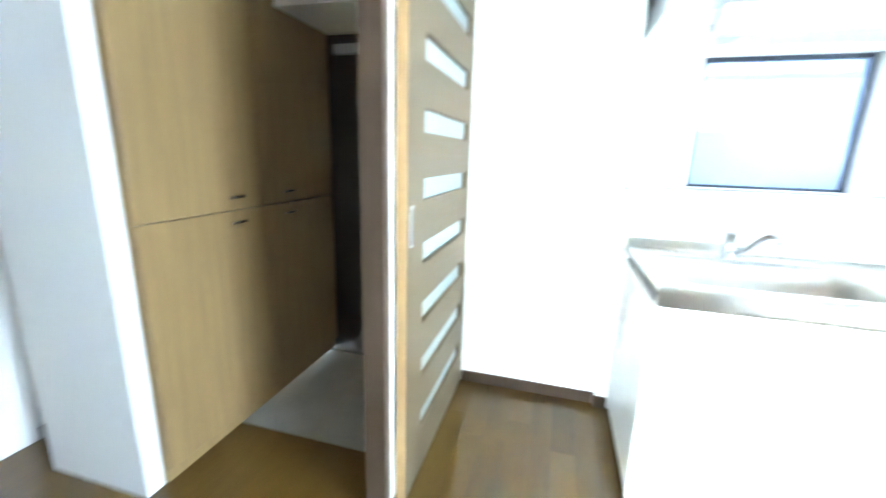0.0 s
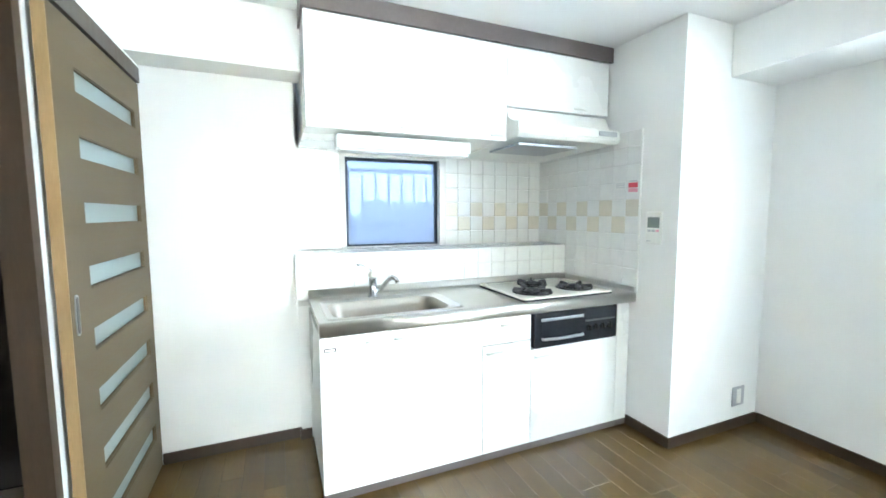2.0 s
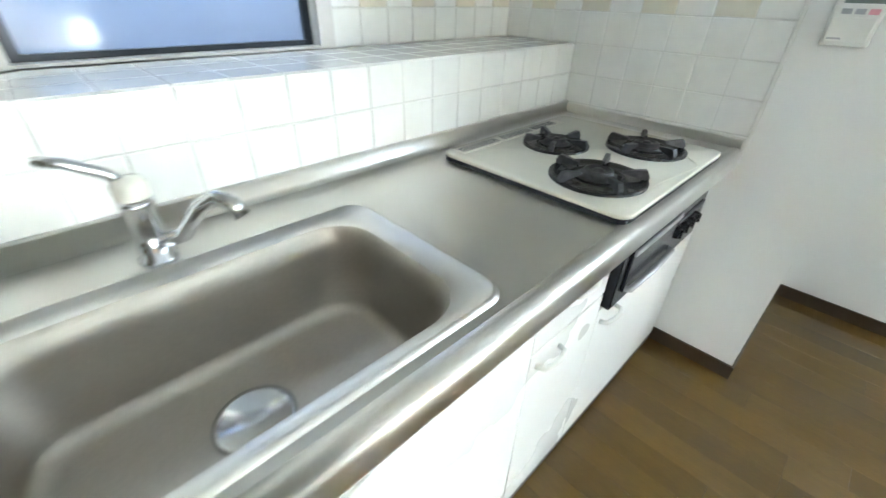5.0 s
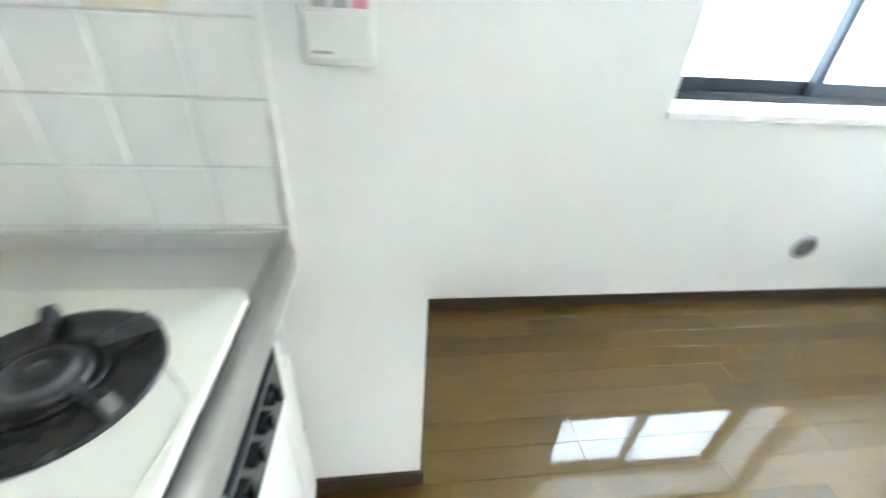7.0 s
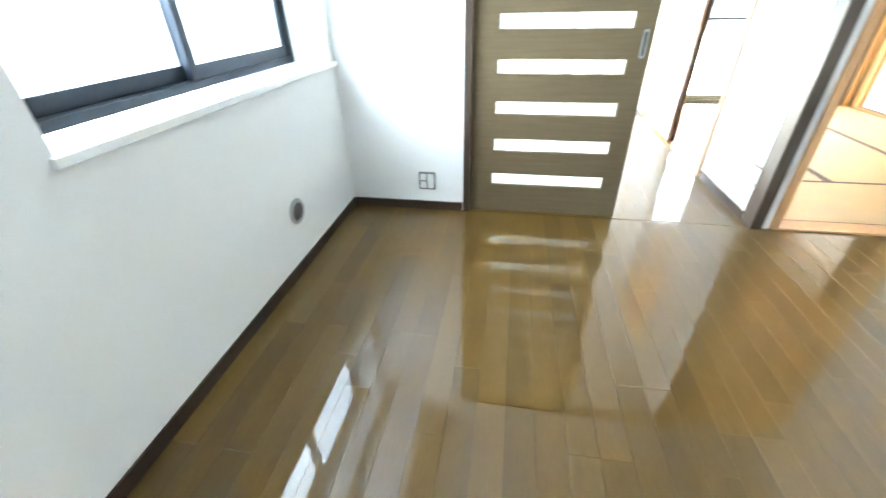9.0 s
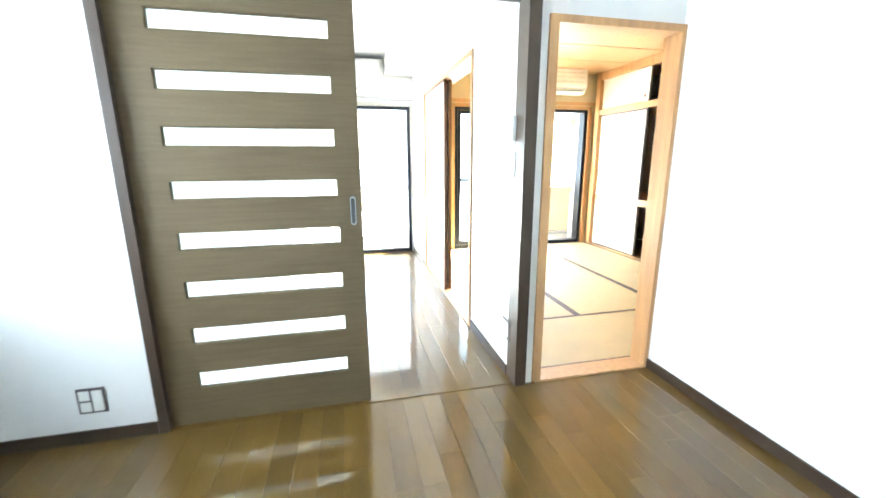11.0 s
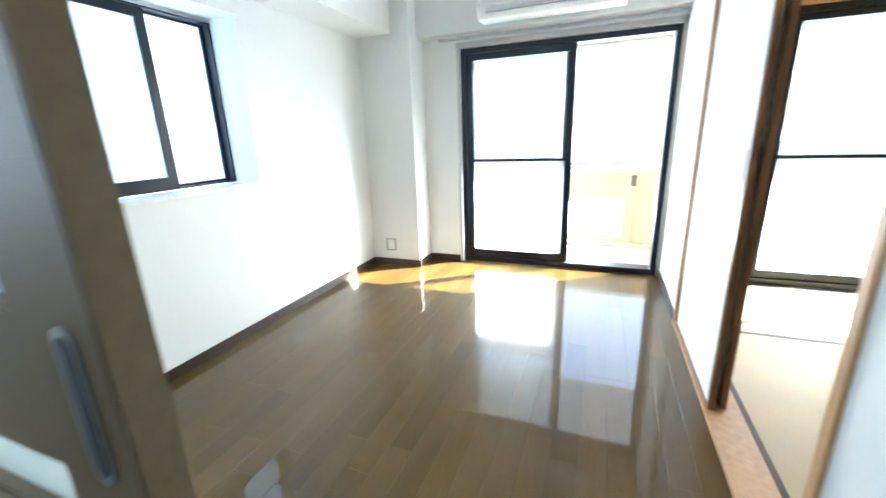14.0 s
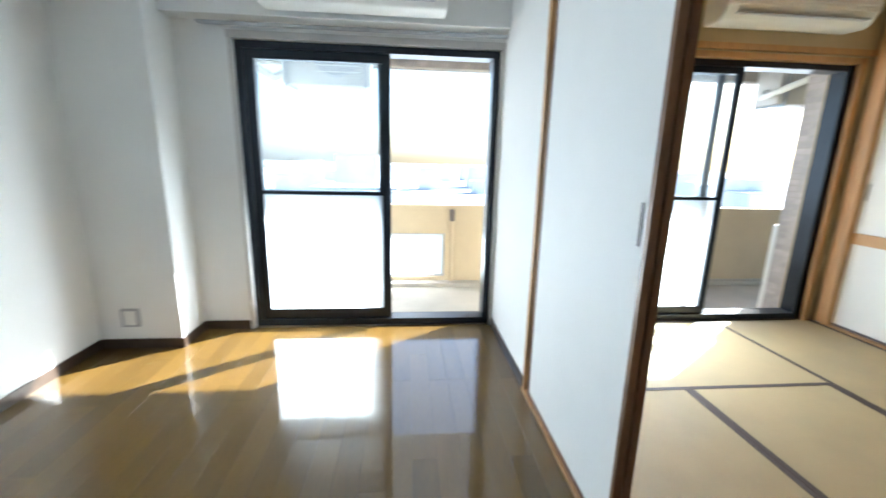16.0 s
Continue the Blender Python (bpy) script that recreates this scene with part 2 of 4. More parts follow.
def part(name, bm, material, parent, label=""):
    """A mesh, given in world places, as a part of a thing or of a part."""
    ob = link(name, bm, material)
    ob.parent = parent
    ob.location = -world_place(parent)
    return tagged(ob, label)


def solid(name, bm, material, label, category, kind="", group=""):
    """A mesh in world places, a thing or a piece of the setting by itself."""
    return tagged(link(name, bm, material), label, category, group, kind)


def wall(axis, u0, u1, w0, w1, z0, z1, *holes):
    """A wall along x or y between w0 and w1, with openings (u0, u1, z0, z1) through it, as one connected mesh."""
    us = sorted({u0, u1, *[q for o in holes for q in o[:2]]})
    zs = sorted({z0, z1, *[q for o in holes for q in o[2:]]})
    bm = bmesh.new()
    grid = {}

    def vert(i, j):
        if (i, j) not in grid:
            grid[i, j] = bm.verts.new((us[i], w0, zs[j]) if axis == "x" else (w0, us[i], zs[j]))
        return grid[i, j]

    for i in range(len(us) - 1):
        for j in range(len(zs) - 1):
            cu, cz = (us[i] + us[i + 1]) / 2, (zs[j] + zs[j + 1]) / 2
            if not any(o[0] < cu < o[1] and o[2] < cz < o[3] for o in holes):
                bm.faces.new((vert(i, j), vert(i + 1, j), vert(i + 1, j + 1), vert(i, j + 1)))
    made = bmesh.ops.extrude_face_region(bm, geom=list(bm.faces))["geom"]
    shift = (0, w1 - w0, 0) if axis == "x" else (w1 - w0, 0, 0)
    bmesh.ops.translate(bm, verts=[v for v in made if isinstance(v, bmesh.types.BMVert)], vec=shift)
    return bm


def bx(*a, r=0.0):
    return box(bmesh.new(), *a, r=r)


def boxes(*rows, r=0.0):
    bm = bmesh.new()
    for a in rows:
        box(bm, *a, r=r)
    return bm


# ---- plan ----
E, S1, S2 = 3.39, -3.58, -3.67          # east wall; both faces of the partition
XP, XT = 0.865, 0.74                    # both faces of the wall beside the tatami room
SOUTH = -7.01                           # balcony wall, inner face
H1, H2 = 2.36, 2.41                     # ceilings
TW = -1.76                              # front of the tatami room's closet
COLX, COLY = 2.605, -0.94               # kitchen column
CX0, CX1 = 0.756, 2.598                 # kitchen unit
NX, NY, LEDGE = 0.712, 0.30, 1.098      # window niche: west side, back, top of its ledge
DOORH = 1.965
BW0, BW1, BWH = 0.89, 2.56, 1.89        # balcony door of the living room
TB0, TB1 = -1.66, 0.30                  # balcony door of the tatami room
WX = 3.64                               # glass line of the outer windows


# ---- setting ----
def structure(name, bm, material, label, category):
    return solid(name, bm, material, label, category, kind="structure")


structure("wall_north", boxes((-0.048, NX, 0, 0.45, 0, H1), (NX, COLX, 0, 0.45, 0, LEDGE - 0.014), (COLX, 3.7, 0, 0.45, 0, H1)), WALLPAPER, "white wallpapered kitchen wall around the window niche", "wall")
structure("wall_window_niche", wall("x", NX, COLX, NY, 0.45, LEDGE - 0.013, H1, (1.036, 1.712, LEDGE - 0.005, 1.712)),
          WALLPAPER, "deep niche wall with a small kitchen window", "wall")
structure("wall_ledge", bx(0.70, COLX - 0.001, -0.030, -0.001, 0, LEDGE - 0.014), WALLPAPER, "low white wall thickening behind the kitchen unit", "wall")
structure("wall_column", bx(COLX, E + 0.3, COLY, -0.002, 0, H1), WALLPAPER, "white wallpapered column at the end of the kitchen", "column")
structure("wall_east", wall("y", S2 + 0.05, COLY, E, E + 0.3, 0, H1, (-3.49, -1.90, 0.90, 2.0)),
          WALLPAPER, "white wallpapered outer wall with a wide window recess", "wall")
structure("wall_east_living", wall("y", SOUTH - 0.2, S2 + 0.05, E, E + 0.3, 0, H2, (-5.45, -3.78, 0.92, 1.90)),
          WALLPAPER, "white wallpapered outer wall of the living room", "wall")
structure("wall_partition", wall("x", -0.02, E, S2, S1, 0, H2, (0.865, 2.62, 0, DOORH + 0.045), (-0.02, 0.865, 0, 1.90)),
          WALLPAPER, "white wallpapered partition between kitchen and rooms", "wall")
structure("wall_living_tatami", wall("y", SOUTH, S2 - 0.001, XT + 0.03, XP, 0, H2, (-6.14, -4.40, 0, 1.93)),
          WALLPAPER, "white wallpapered wall beside the tatami room", "wall")
structure("wall_post", bx(XT + 0.02, XP - 0.04, S2, S1 + 0.01, 0, 1.90), WALLPAPER, "white wallpapered wall end between two doorways", "wall")
structure("wall_tatami_east", wall("y", SOUTH, S2 - 0.001, XT, XT + 0.03, 0, H2, (-6.14, -4.40, 0, 1.93)),
          SANDWALL, "beige sand wall of the tatami room", "wall")
structure("wall_balcony", wall("x", XT + 0.03, E, SOUTH - 0.2, SOUTH, 0, H2, (BW0, BW1, 0, BWH + 0.03)),
          WALLPAPER, "white wall towards the balcony with a door opening", "wall")
structure("wall_balcony_tatami", wall("x", -2.7, XT + 0.03, SOUTH - 0.2, SOUTH, 0, H2, (TB0, TB1, 0, BWH + 0.05)),
          SANDWALL, "beige sand wall towards the balcony", "wall")
structure("wall_column_living", bx(2.90, E, SOUTH, -6.735, 0, H2), WALLPAPER, "white wallpapered column in the living room corner", "column")
structure("wall_west", boxes((-0.12, 0, S1, -1.87, 0, H1), (-0.115, -0.050, -1.87, -0.90, 2.02, H1), (-0.115, -0.050, -0.90, 0.2, 0, H1), (-0.049, 0, -1.87, 0, 2.045, H1)), WALLPAPER, "white wallpapered wall with the doorway to the entrance", "wall")
structure("wall_tatami_north", wall("x", -2.7, -0.02, S2, S1, 0, H2, (-0.12, -0.02, 0, 1.90)), SANDWALL, "beige sand wall of the tatami room", "wall")
structure("wall_closet_back", bx(-2.72, -2.62, SOUTH, S2, 0, H2), CLOSETWALL, "dull beige back wall of the built-in closet", "wall")
structure("ceiling", bx(-0.12, 3.7, S2 + 0.03, 0.2, H1, H1 + 0.1), CEILING, "white papered kitchen ceiling", "ceiling")
structure("ceiling_living", bx(XT + 0.03, 3.7, SOUTH - 0.2, S2 + 0.028, H2, H2 + 0.1), CEILING, "white papered living room ceiling", "ceiling")
structure("ceiling_tatami", boxes(*[(-2.72, XT + 0.028, y, y + 0.297, H2 - 0.03 + 0.004 * (i % 2), H2 + 0.1) for i, y in enumerate(SOUTH - 0.2 + 0.3 * k for k in range(12))]), PALEWOOD, "pale wooden board ceiling", "ceiling")
structure("beam_kitchen", bx(0, 0.745, -0.20, -0.002, 2.06, H1 - 0.002), WALLPAPER, "white wallpapered beam above the recess", "beam")
structure("beam_east", bx(2.97, E - 0.002, S1 + 0.002, COLY - 0.002, 2.08, H1 - 0.002), WALLPAPER, "white wallpapered beam along the outer wall", "beam")
structure("beam_east_living", bx(3.065, E - 0.002, -6.733, S2 - 0.002, 2.01, H2 - 0.002), WALLPAPER, "white wallpapered beam along the living room wall", "beam")
structure("beam_balcony", bx(XP + 0.002, 2.898, SOUTH + 0.002, -6.88, 1.985, H2 - 0.002), WALLPAPER, "white wallpapered beam over the balcony door", "beam")
structure("beam_west_living", bx(XP + 0.002, 1.22, -6.878, S2 - 0.002, 2.22, H2 - 0.002), WALLPAPER, "white wallpapered beam along the living room", "beam")
structure("floor_tatami", bx(-2.62, XT + 0.02, SOUTH - 0.02, S1 - 0.0, -0.12, -0.05), PALEWOOD, "boards under the tatami mats", "floor")
# entrance
structure("floor_entrance", bx(-1.7, -0.001, -2.05, -0.68, -0.12, -0.002), FLOORWOOD, "brown boards of the entrance hall", "floor")
structure("floor_entrance_stone", bx(-0.92, -0.115, -0.678, 0.12, -0.12, -0.03), STONEFLOOR, "grey stone floor of the entrance", "floor")
structure("wall_entrance", boxes((-1.36, -0.885, -1.13, -1.06, 0, H1), (-1.599, -1.361, -1.02, -0.96, 0, H1), (-1.7, -0.12, -2.15, -2.05, 0, H1), (-1.0, -0.86, -1.058, 0.2, 2.03, H1), (-1.7, -1.6, -2.05, -0.96, 0, H1), (-0.93, -0.115, 0.17, 0.2, 0, H1)), WALLPAPER, "white wallpapered walls of the entrance hall", "wall")
structure("wall_entrance_soffit", bx(-0.93, -0.117, -0.30, 0.168, 1.85, H1), WALLPAPER, "white wallpapered soffit above the entrance door", "wall")
structure("ceiling_entrance", bx(-1.7, -0.122, -2.15, 0.2, H1, H1 + 0.1), CEILING, "white entrance hall ceiling", "ceiling")


def skirting(name, *rows):
    return structure(name, boxes(*rows), SKIRTING, "dark brown wooden skirting board along the wall", "skirting")


T, SK = 0.010, 0.06
skirting("baseboard", (0.0, 0.698, -T, -0.001, 0, SK), (COLX - T, COLX - 0.001, COLY - T, -0.64, 0, SK), (COLX, E - T, COLY - T, COLY - 0.001, 0, SK),
         (E - T, E - 0.001, S1 + T, COLY - T, 0, SK), (2.63, E - T, S1 + 0.001, S1 + T, 0, SK), (0.001, T, S1 + 0.012, -1.90, 0, SK), (0.690, 0.6995, -0.040, -T - 0.001, 0, SK), (0.6996, 0.755, -0.040, -0.0305, 0, SK), (-1.598, -1.361, -1.034, -1.0205, 0, SK))
skirting("baseboard_living", (E - T, E - 0.001, -6.733, S2 - T, 0, SK), (2.90 - T, E - T, -6.734 + 0.0, -6.735 + T, 0, SK), (2.90 - T, 2.90 - 0.001, SOUTH + T, -6.735, 0, SK),
         (BW1 + 0.03, 2.90 - T, SOUTH + 0.001, SOUTH + T, 0, SK), (XP + 0.001, XP + T, -4.38, S2 - 0.01, 0, SK), (XP + 0.001, XP + T, SOUTH + 0.02, -6.16, 0, SK), (2.63, E - T, S2 - T, S2 - 0.001, 0, SK))
structure("door_sill", bx(0.87, 2.62, S2 + 0.002, S1 - 0.002, -0.012, 0.003), FLOORWOOD, "flat wooden sill under the sliding door", "sill")
structure("door_sill_balcony", bx(BW0, BW1, -7.16, SOUTH - 0.001, -0.09, 0.003), DARKFRAME, "dark sill board below the balcony door", "sill")
structure("door_sill_balcony_tatami", bx(TB0, TB1, -7.16, SOUTH - 0.021, -0.09, 0.003), DARKFRAME, "dark sill board below the tatami room's balcony door", "sill")
structure("door_sill_tatami", bx(-0.02, 0.74, S2 - 0.01, S1 + 0.02, -0.012, 0.012), PALEWOOD, "pale wooden sill of the tatami room", "sill")
structure("door_sill_fusuma", bx(XT, XP + 0.015, -6.14, -4.40, -0.012, 0.018), PALEWOOD, "pale grooved wooden sill under the paper doors", "sill")
structure("trim_tatami_doorway", boxes((0.71, 0.755, S2 - 0.012, S1 + 0.02, 0.013, 1.90), (-0.02, 0.025, S2 - 0.012, S1 + 0.02, 0.013, 1.90), (0.025, 0.71, S2 - 0.012, S1 + 0.02, 1.865, 1.90)),
          PALEWOOD, "pale wooden frame of the tatami room's doorway", "door frame")
structure("trim_sliding_door", boxes((2.585, 2.625, S2 - 0.006, S1 + 0.012, 0, DOORH + 0.04), (0.805, 0.868, S2 - 0.006, S1 + 0.028, 0.0, DOORH + 0.04), (0.868, 2.585, S2 - 0.006, S1 + 0.012, DOORH + 0.006, DOORH + 0.04)),
          DARKFRAME, "dark brown frame of the sliding door", "door frame")
structure("trim_fusuma", boxes((XT - 0.008, XP + 0.012, -4.432, -4.40, 0.019, 1.93), (XT - 0.008, XP + 0.012, -6.14, -6.108, 0.019, 1.93), (XT - 0.008, XP + 0.012, -6.14, -4.40, 1.905, 1.945)),
          PALEWOOD, "pale wooden frame around the paper doors", "door frame")
structure("floor_strip", bx(-0.114, -0.0005, -0.678, -0.001, -0.12, -0.001), FLOORWOOD, "brown floor strip under the sliding door", "floor")
structure("trim_entrance_door", boxes((-0.118, -0.045, -0.942, -0.902, 0, 2.02), (-0.118, -0.05, -1.87, -0.942, 1.985, 2.02), (-0.122, 0.002, -1.90, -1.87, 0, 2.02), (-0.044, 0.006, -1.80, -0.005, 1.972, 2.042)),
          DARKFRAME, "dark brown frame and rail of the entrance door", "door frame")


def capsule(cx, cz, w, h, y0, y1, n=8):
    """An upright plate with round ends."""
    bm, r = bmesh.new(), w / 2
    pts = [(cx + r * math.cos(radians(180 * k / n)), cz + h / 2 - r + r * math.sin(radians(180 * k / n))) for k in range(n + 1)]
    pts += [(cx - r * math.cos(radians(180 * k / n)), cz - h / 2 + r - r * math.sin(radians(180 * k / n))) for k in range(n + 1)]
    u = [bm.verts.new((x, y0, z)) for x, z in pts]
    v = [bm.verts.new((x, y1, z)) for x, z in pts]
    bm.faces.new(u)
    bm.faces.new(v[::-1])
    for i in range(len(pts)):
        j = (i + 1) % len(pts)
        bm.faces.new((u[i], v[i], v[j], u[j]))
    return bm


# ---- sliding doors with eight glass strips ----
def strip_door(name, m, width, s0, s1, label, edge):
    """A leaf along x from 0 to width, face at y = 0 to 0.035; glass strips from s0 to s1."""
    door = thing(name, (0, 0, 0), label, "door")
    h, t = DOORH, 0.035
    lo = [0.188 + 0.2213 * k for k in range(8)]
    bm = boxes((0, s0, 0, t, 0.006, h), (s1, width, 0, t, 0.006, h))
    z = 0.006
    for b in lo:
        box(bm, s0, s1, 0, t, z, b)
        z = b + 0.082
    box(bm, s0, s1, 0, t, z, h)
    part("leaf", bm, DOORWOOD, door)
    for b in lo:
        f = boxes((s0, s1, 0.004, t - 0.004, b, b + 0.005), (s0, s1, 0.004, t - 0.004, b + 0.077, b + 0.082), (s0, s0 + 0.005, 0.004, t - 0.004, b + 0.005, b + 0.077), (s1 - 0.005, s1, 0.004, t - 0.004, b + 0.005, b + 0.077))
        bead = part("bead", f, DOORWOOD, door)
        part("glass_pane", bx(s0 + 0.005, s1 - 0.005, 0.014, 0.020, b + 0.005, b + 0.077), FROSTDOOR, bead, "milky glass strip").visible_shadow = False
    part("edge_strip", bx(-0.004, 0.0, 0.001, t - 0.001, 0.008, h - 0.002), edge, door, "tall edge strip")
    for side in (-0.0025, t - 0.0005):
        pull = part("pull_handle", capsule(0.037, 1.005, 0.026, 0.135, side, side + 0.003), ALUGREY, door, "satin chrome pull plate")
        # Raised dark plate; the hollow's shade is put into its colour.
        part("recess", capsule(0.037, 1.005, 0.017, 0.12, side - 0.0012 if side < 0 else side + 0.003, side if side < 0 else side + 0.0042), DARKPRINT, pull)
    door.matrix_world = m
    return door


strip_door("sliding_door", pose(1.660, -3.638, 0, 0, 0, 0), 0.93, 0.10, 0.788, "half-open taupe wooden sliding door with eight milky glass strips", DOORWOOD)
strip_door("entrance_sliding_door", pose(-0.003, -0.862, 0, 0, 0, 90), 0.858, 0.155, 0.775, "open taupe wooden sliding door beside the entrance hall", DOOREDGE)


# ---- entrance ----
def shoe_cabinet():
    cab = thing("shoe_cabinet", (-1.1, -0.5, 0), "tall wood-grain shoe cabinet with four doors", "cabinet")
    part("carcass", bx(-1.30, -0.878, -1.05, 0.165, 0, 2.03), CABWOOD, cab)
    for y0, y1, hy in ((-1.048, -0.44, -0.62), (-0.436, 0.163, -0.28)):
        for z0, z1, hz in ((0.06, 0.978, 0.93), (0.984, 2.026, 1.035)):
            d = part("door", box(bmesh.new(), -0.877, -0.858, y0, y1, z0, z1, r=0.002), CABWOOD, cab)
            part("handle", box(bmesh.new(), -0.857, -0.842, hy - 0.035, hy + 0.035, hz - 0.006, hz + 0.006, r=0.003), CHROME, d, "small chrome handle")


shoe_cabinet()
front = thing("entrance_door", (-0.57, 0.14, 0), "dark steel entrance door in a dark frame", "door")
part("leaf", box(bmesh.new(), -0.90, -0.125, 0.125, 0.165, -0.028, 1.845, r=0.003), STEELDOOR, front)
part("closer", box(bmesh.new(), -0.80, -0.58, 0.085, 0.123, 1.74, 1.79, r=0.006), GREYPRINT, front, "grey door closer")
bath = thing("bathroom_door", (-1.58, -1.5, 0), "plain wood-grain door in the entrance hall", "door")
part("leaf", box(bmesh.new(), -1.598, -1.565, -2.03, -1.30, 0.005, 2.0, r=0.003), CABWOOD, bath)


# ---- kitchen ----
def kitchen_tiles():
    """Glazed tiles in the window niche, on its ledge and beside the stove, with a two-row chequer band."""
    p, top = 0.105, 1.82
    niche = structure("tile_wall", boxes((NX, 1.03, NY - 0.006, NY - 0.001, LEDGE, top), (1.718, COLX - 0.006, NY - 0.006, NY - 0.001, LEDGE, top)), GROUT, "white tiled niche wall with a beige chequer band", "tiles")
    front = structure("tile_wall_low", bx(0.702, COLX - 0.006, -0.036, -0.031, 0.80, LEDGE - 0.008), GROUT, "white tiled splashback behind the worktop", "tiles")
    ledge = structure("tile_ledge", bx(NX, COLX - 0.006, -0.034, NY - 0.007, LEDGE - 0.012, LEDGE - 0.004), GROUT, "white tiled ledge below the kitchen window", "tiles")
    side = structure("tile_wall_side", boxes((COLX - 0.006, COLX - 0.001, -0.688, -0.037, 0.80, top), (COLX - 0.006, COLX - 0.001, -0.037, NY - 0.007, LEDGE, top)), GROUT, "white tiled splashback beside the stove", "tiles")
    part("edge_strip", bx(COLX - 0.013, COLX - 0.001, -0.696, -0.6885, 0.86, top), WHITEPLASTIC, side, "white plastic edge strip")
    part("end_strip", bx(0.694, 0.7015, -0.040, -0.002, 0.80, LEDGE), WHITEPLASTIC, front, "white plastic end strip")
    cache = {}

    def tile(w, h):
        key = (round(w, 3), round(h, 3))
        if key not in cache:
            bm = bmesh.new()
            a, b, c, d = w / 2 - 0.0012, h / 2 - 0.0012, 0.003, 0.0022
            lo = [bm.verts.new(v) for v in ((-a, 0, -b), (a, 0, -b), (a, 0, b), (-a, 0, b))]
            hi = [bm.verts.new(v) for v in ((-a + d, -c, -b + d), (a - d, -c, -b + d), (a - d, -c, b - d), (-a + d, -c, b - d))]
            bm.faces.new(hi)
            for i in range(4):
                bm.faces.new((lo[i], lo[(i + 1) % 4], hi[(i + 1) % 4], hi[i]))
            me = bpy.data.meshes.new("tile")
            bm.to_mesh(me)
            bm.free()
            me.materials.append(TILE)
            cache[key] = me
        return cache[key]

    def lay(parent, u0, u1, at, bottom, upper, pitch, odd, holes=(), band=True):
        """Rows of tiles from bottom to upper, columns counted from u1 downwards."""
        rows = [LEDGE + p * k for k in range(-3, 8)]
        n = int(math.ceil((u1 - u0) / pitch - 0.05))
        for r, zr in enumerate(rows):
            zb, zt = max(zr, bottom), min(zr + p, upper)
            if zt - zb < 0.02:
                continue
            for c in range(n):
                a, b = u1 - pitch * (c + 1), u1 - pitch * c
                a = max(a, u0)
                if b - a < 0.02:
                    continue
                spans = [(a, b, zb, zt)]
                for h0, h1, g0, g1 in holes:
                    out = []
                    for s0, s1, t0, t1 in spans:
                        if s1 <= h0 or s0 >= h1 or t1 <= g0 or t0 >= g1:
                            out.append((s0, s1, t0, t1))
                        elif s0 < h0:
                            out.append((s0, h0, t0, t1))
                        elif s1 > h1:
                            out.append((h1, s1, t0, t1))
                        elif t0 < g0:
                            out.append((s0, s1, t0, g0))
                    spans = out
                for s0, s1, t0, t1 in spans:
                    if s1 - s0 < 0.015 or t1 - t0 < 0.015:
                        continue
                    beige = band and r in (4, 5) and (c + r) % 2 == odd
                    ob = new("tile", tile(s1 - s0, t1 - t0))
                    ob.parent = parent
                    at(ob, (s0 + s1) / 2, (t0 + t1) / 2)
                    if beige:
                        ob.material_slots[0].link = "OBJECT"
                        ob.material_slots[0].material = TILEBEIGE

    def on_back(ob, u, z):
        ob.location = (u, NY - 0.006, z)

    def on_front(ob, u, z):
        ob.location = (u, -0.036, z)

    def on_side(ob, u, z):
        ob.matrix_basis = pose(COLX - 0.006, u, z, 0, 0, -90)

    def on_top(ob, u, v):
        ob.matrix_basis = pose(u, v, LEDGE - 0.004, -90, 0, 0)

    lay(niche, NX, COLX - 0.009, on_back, LEDGE, top, 0.105, 0, holes=((1.03, 1.718, 1.0, 1.80),))
    lay(front, 0.703, COLX - 0.009, on_front, 0.83, LEDGE - 0.002, 0.105, 0, band=False)
    lay(side, -0.688, NY - 0.009, on_side, LEDGE, top, 0.1098, 1)
    lay(side, -0.688, -0.038, on_side, 0.83, LEDGE, 0.1083, 0, band=False)
    for k in range(18):
        for j in range(3):
            u1, v1 = COLX - 0.009 - 0.105 * k, NY - 0.009 - 0.108 * j
            ob = new("tile", tile(min(0.105, u1 - NX), 0.108))
            ob.parent = ledge
            on_top(ob, u1 - min(0.105, u1 - NX) / 2, v1 - 0.054)


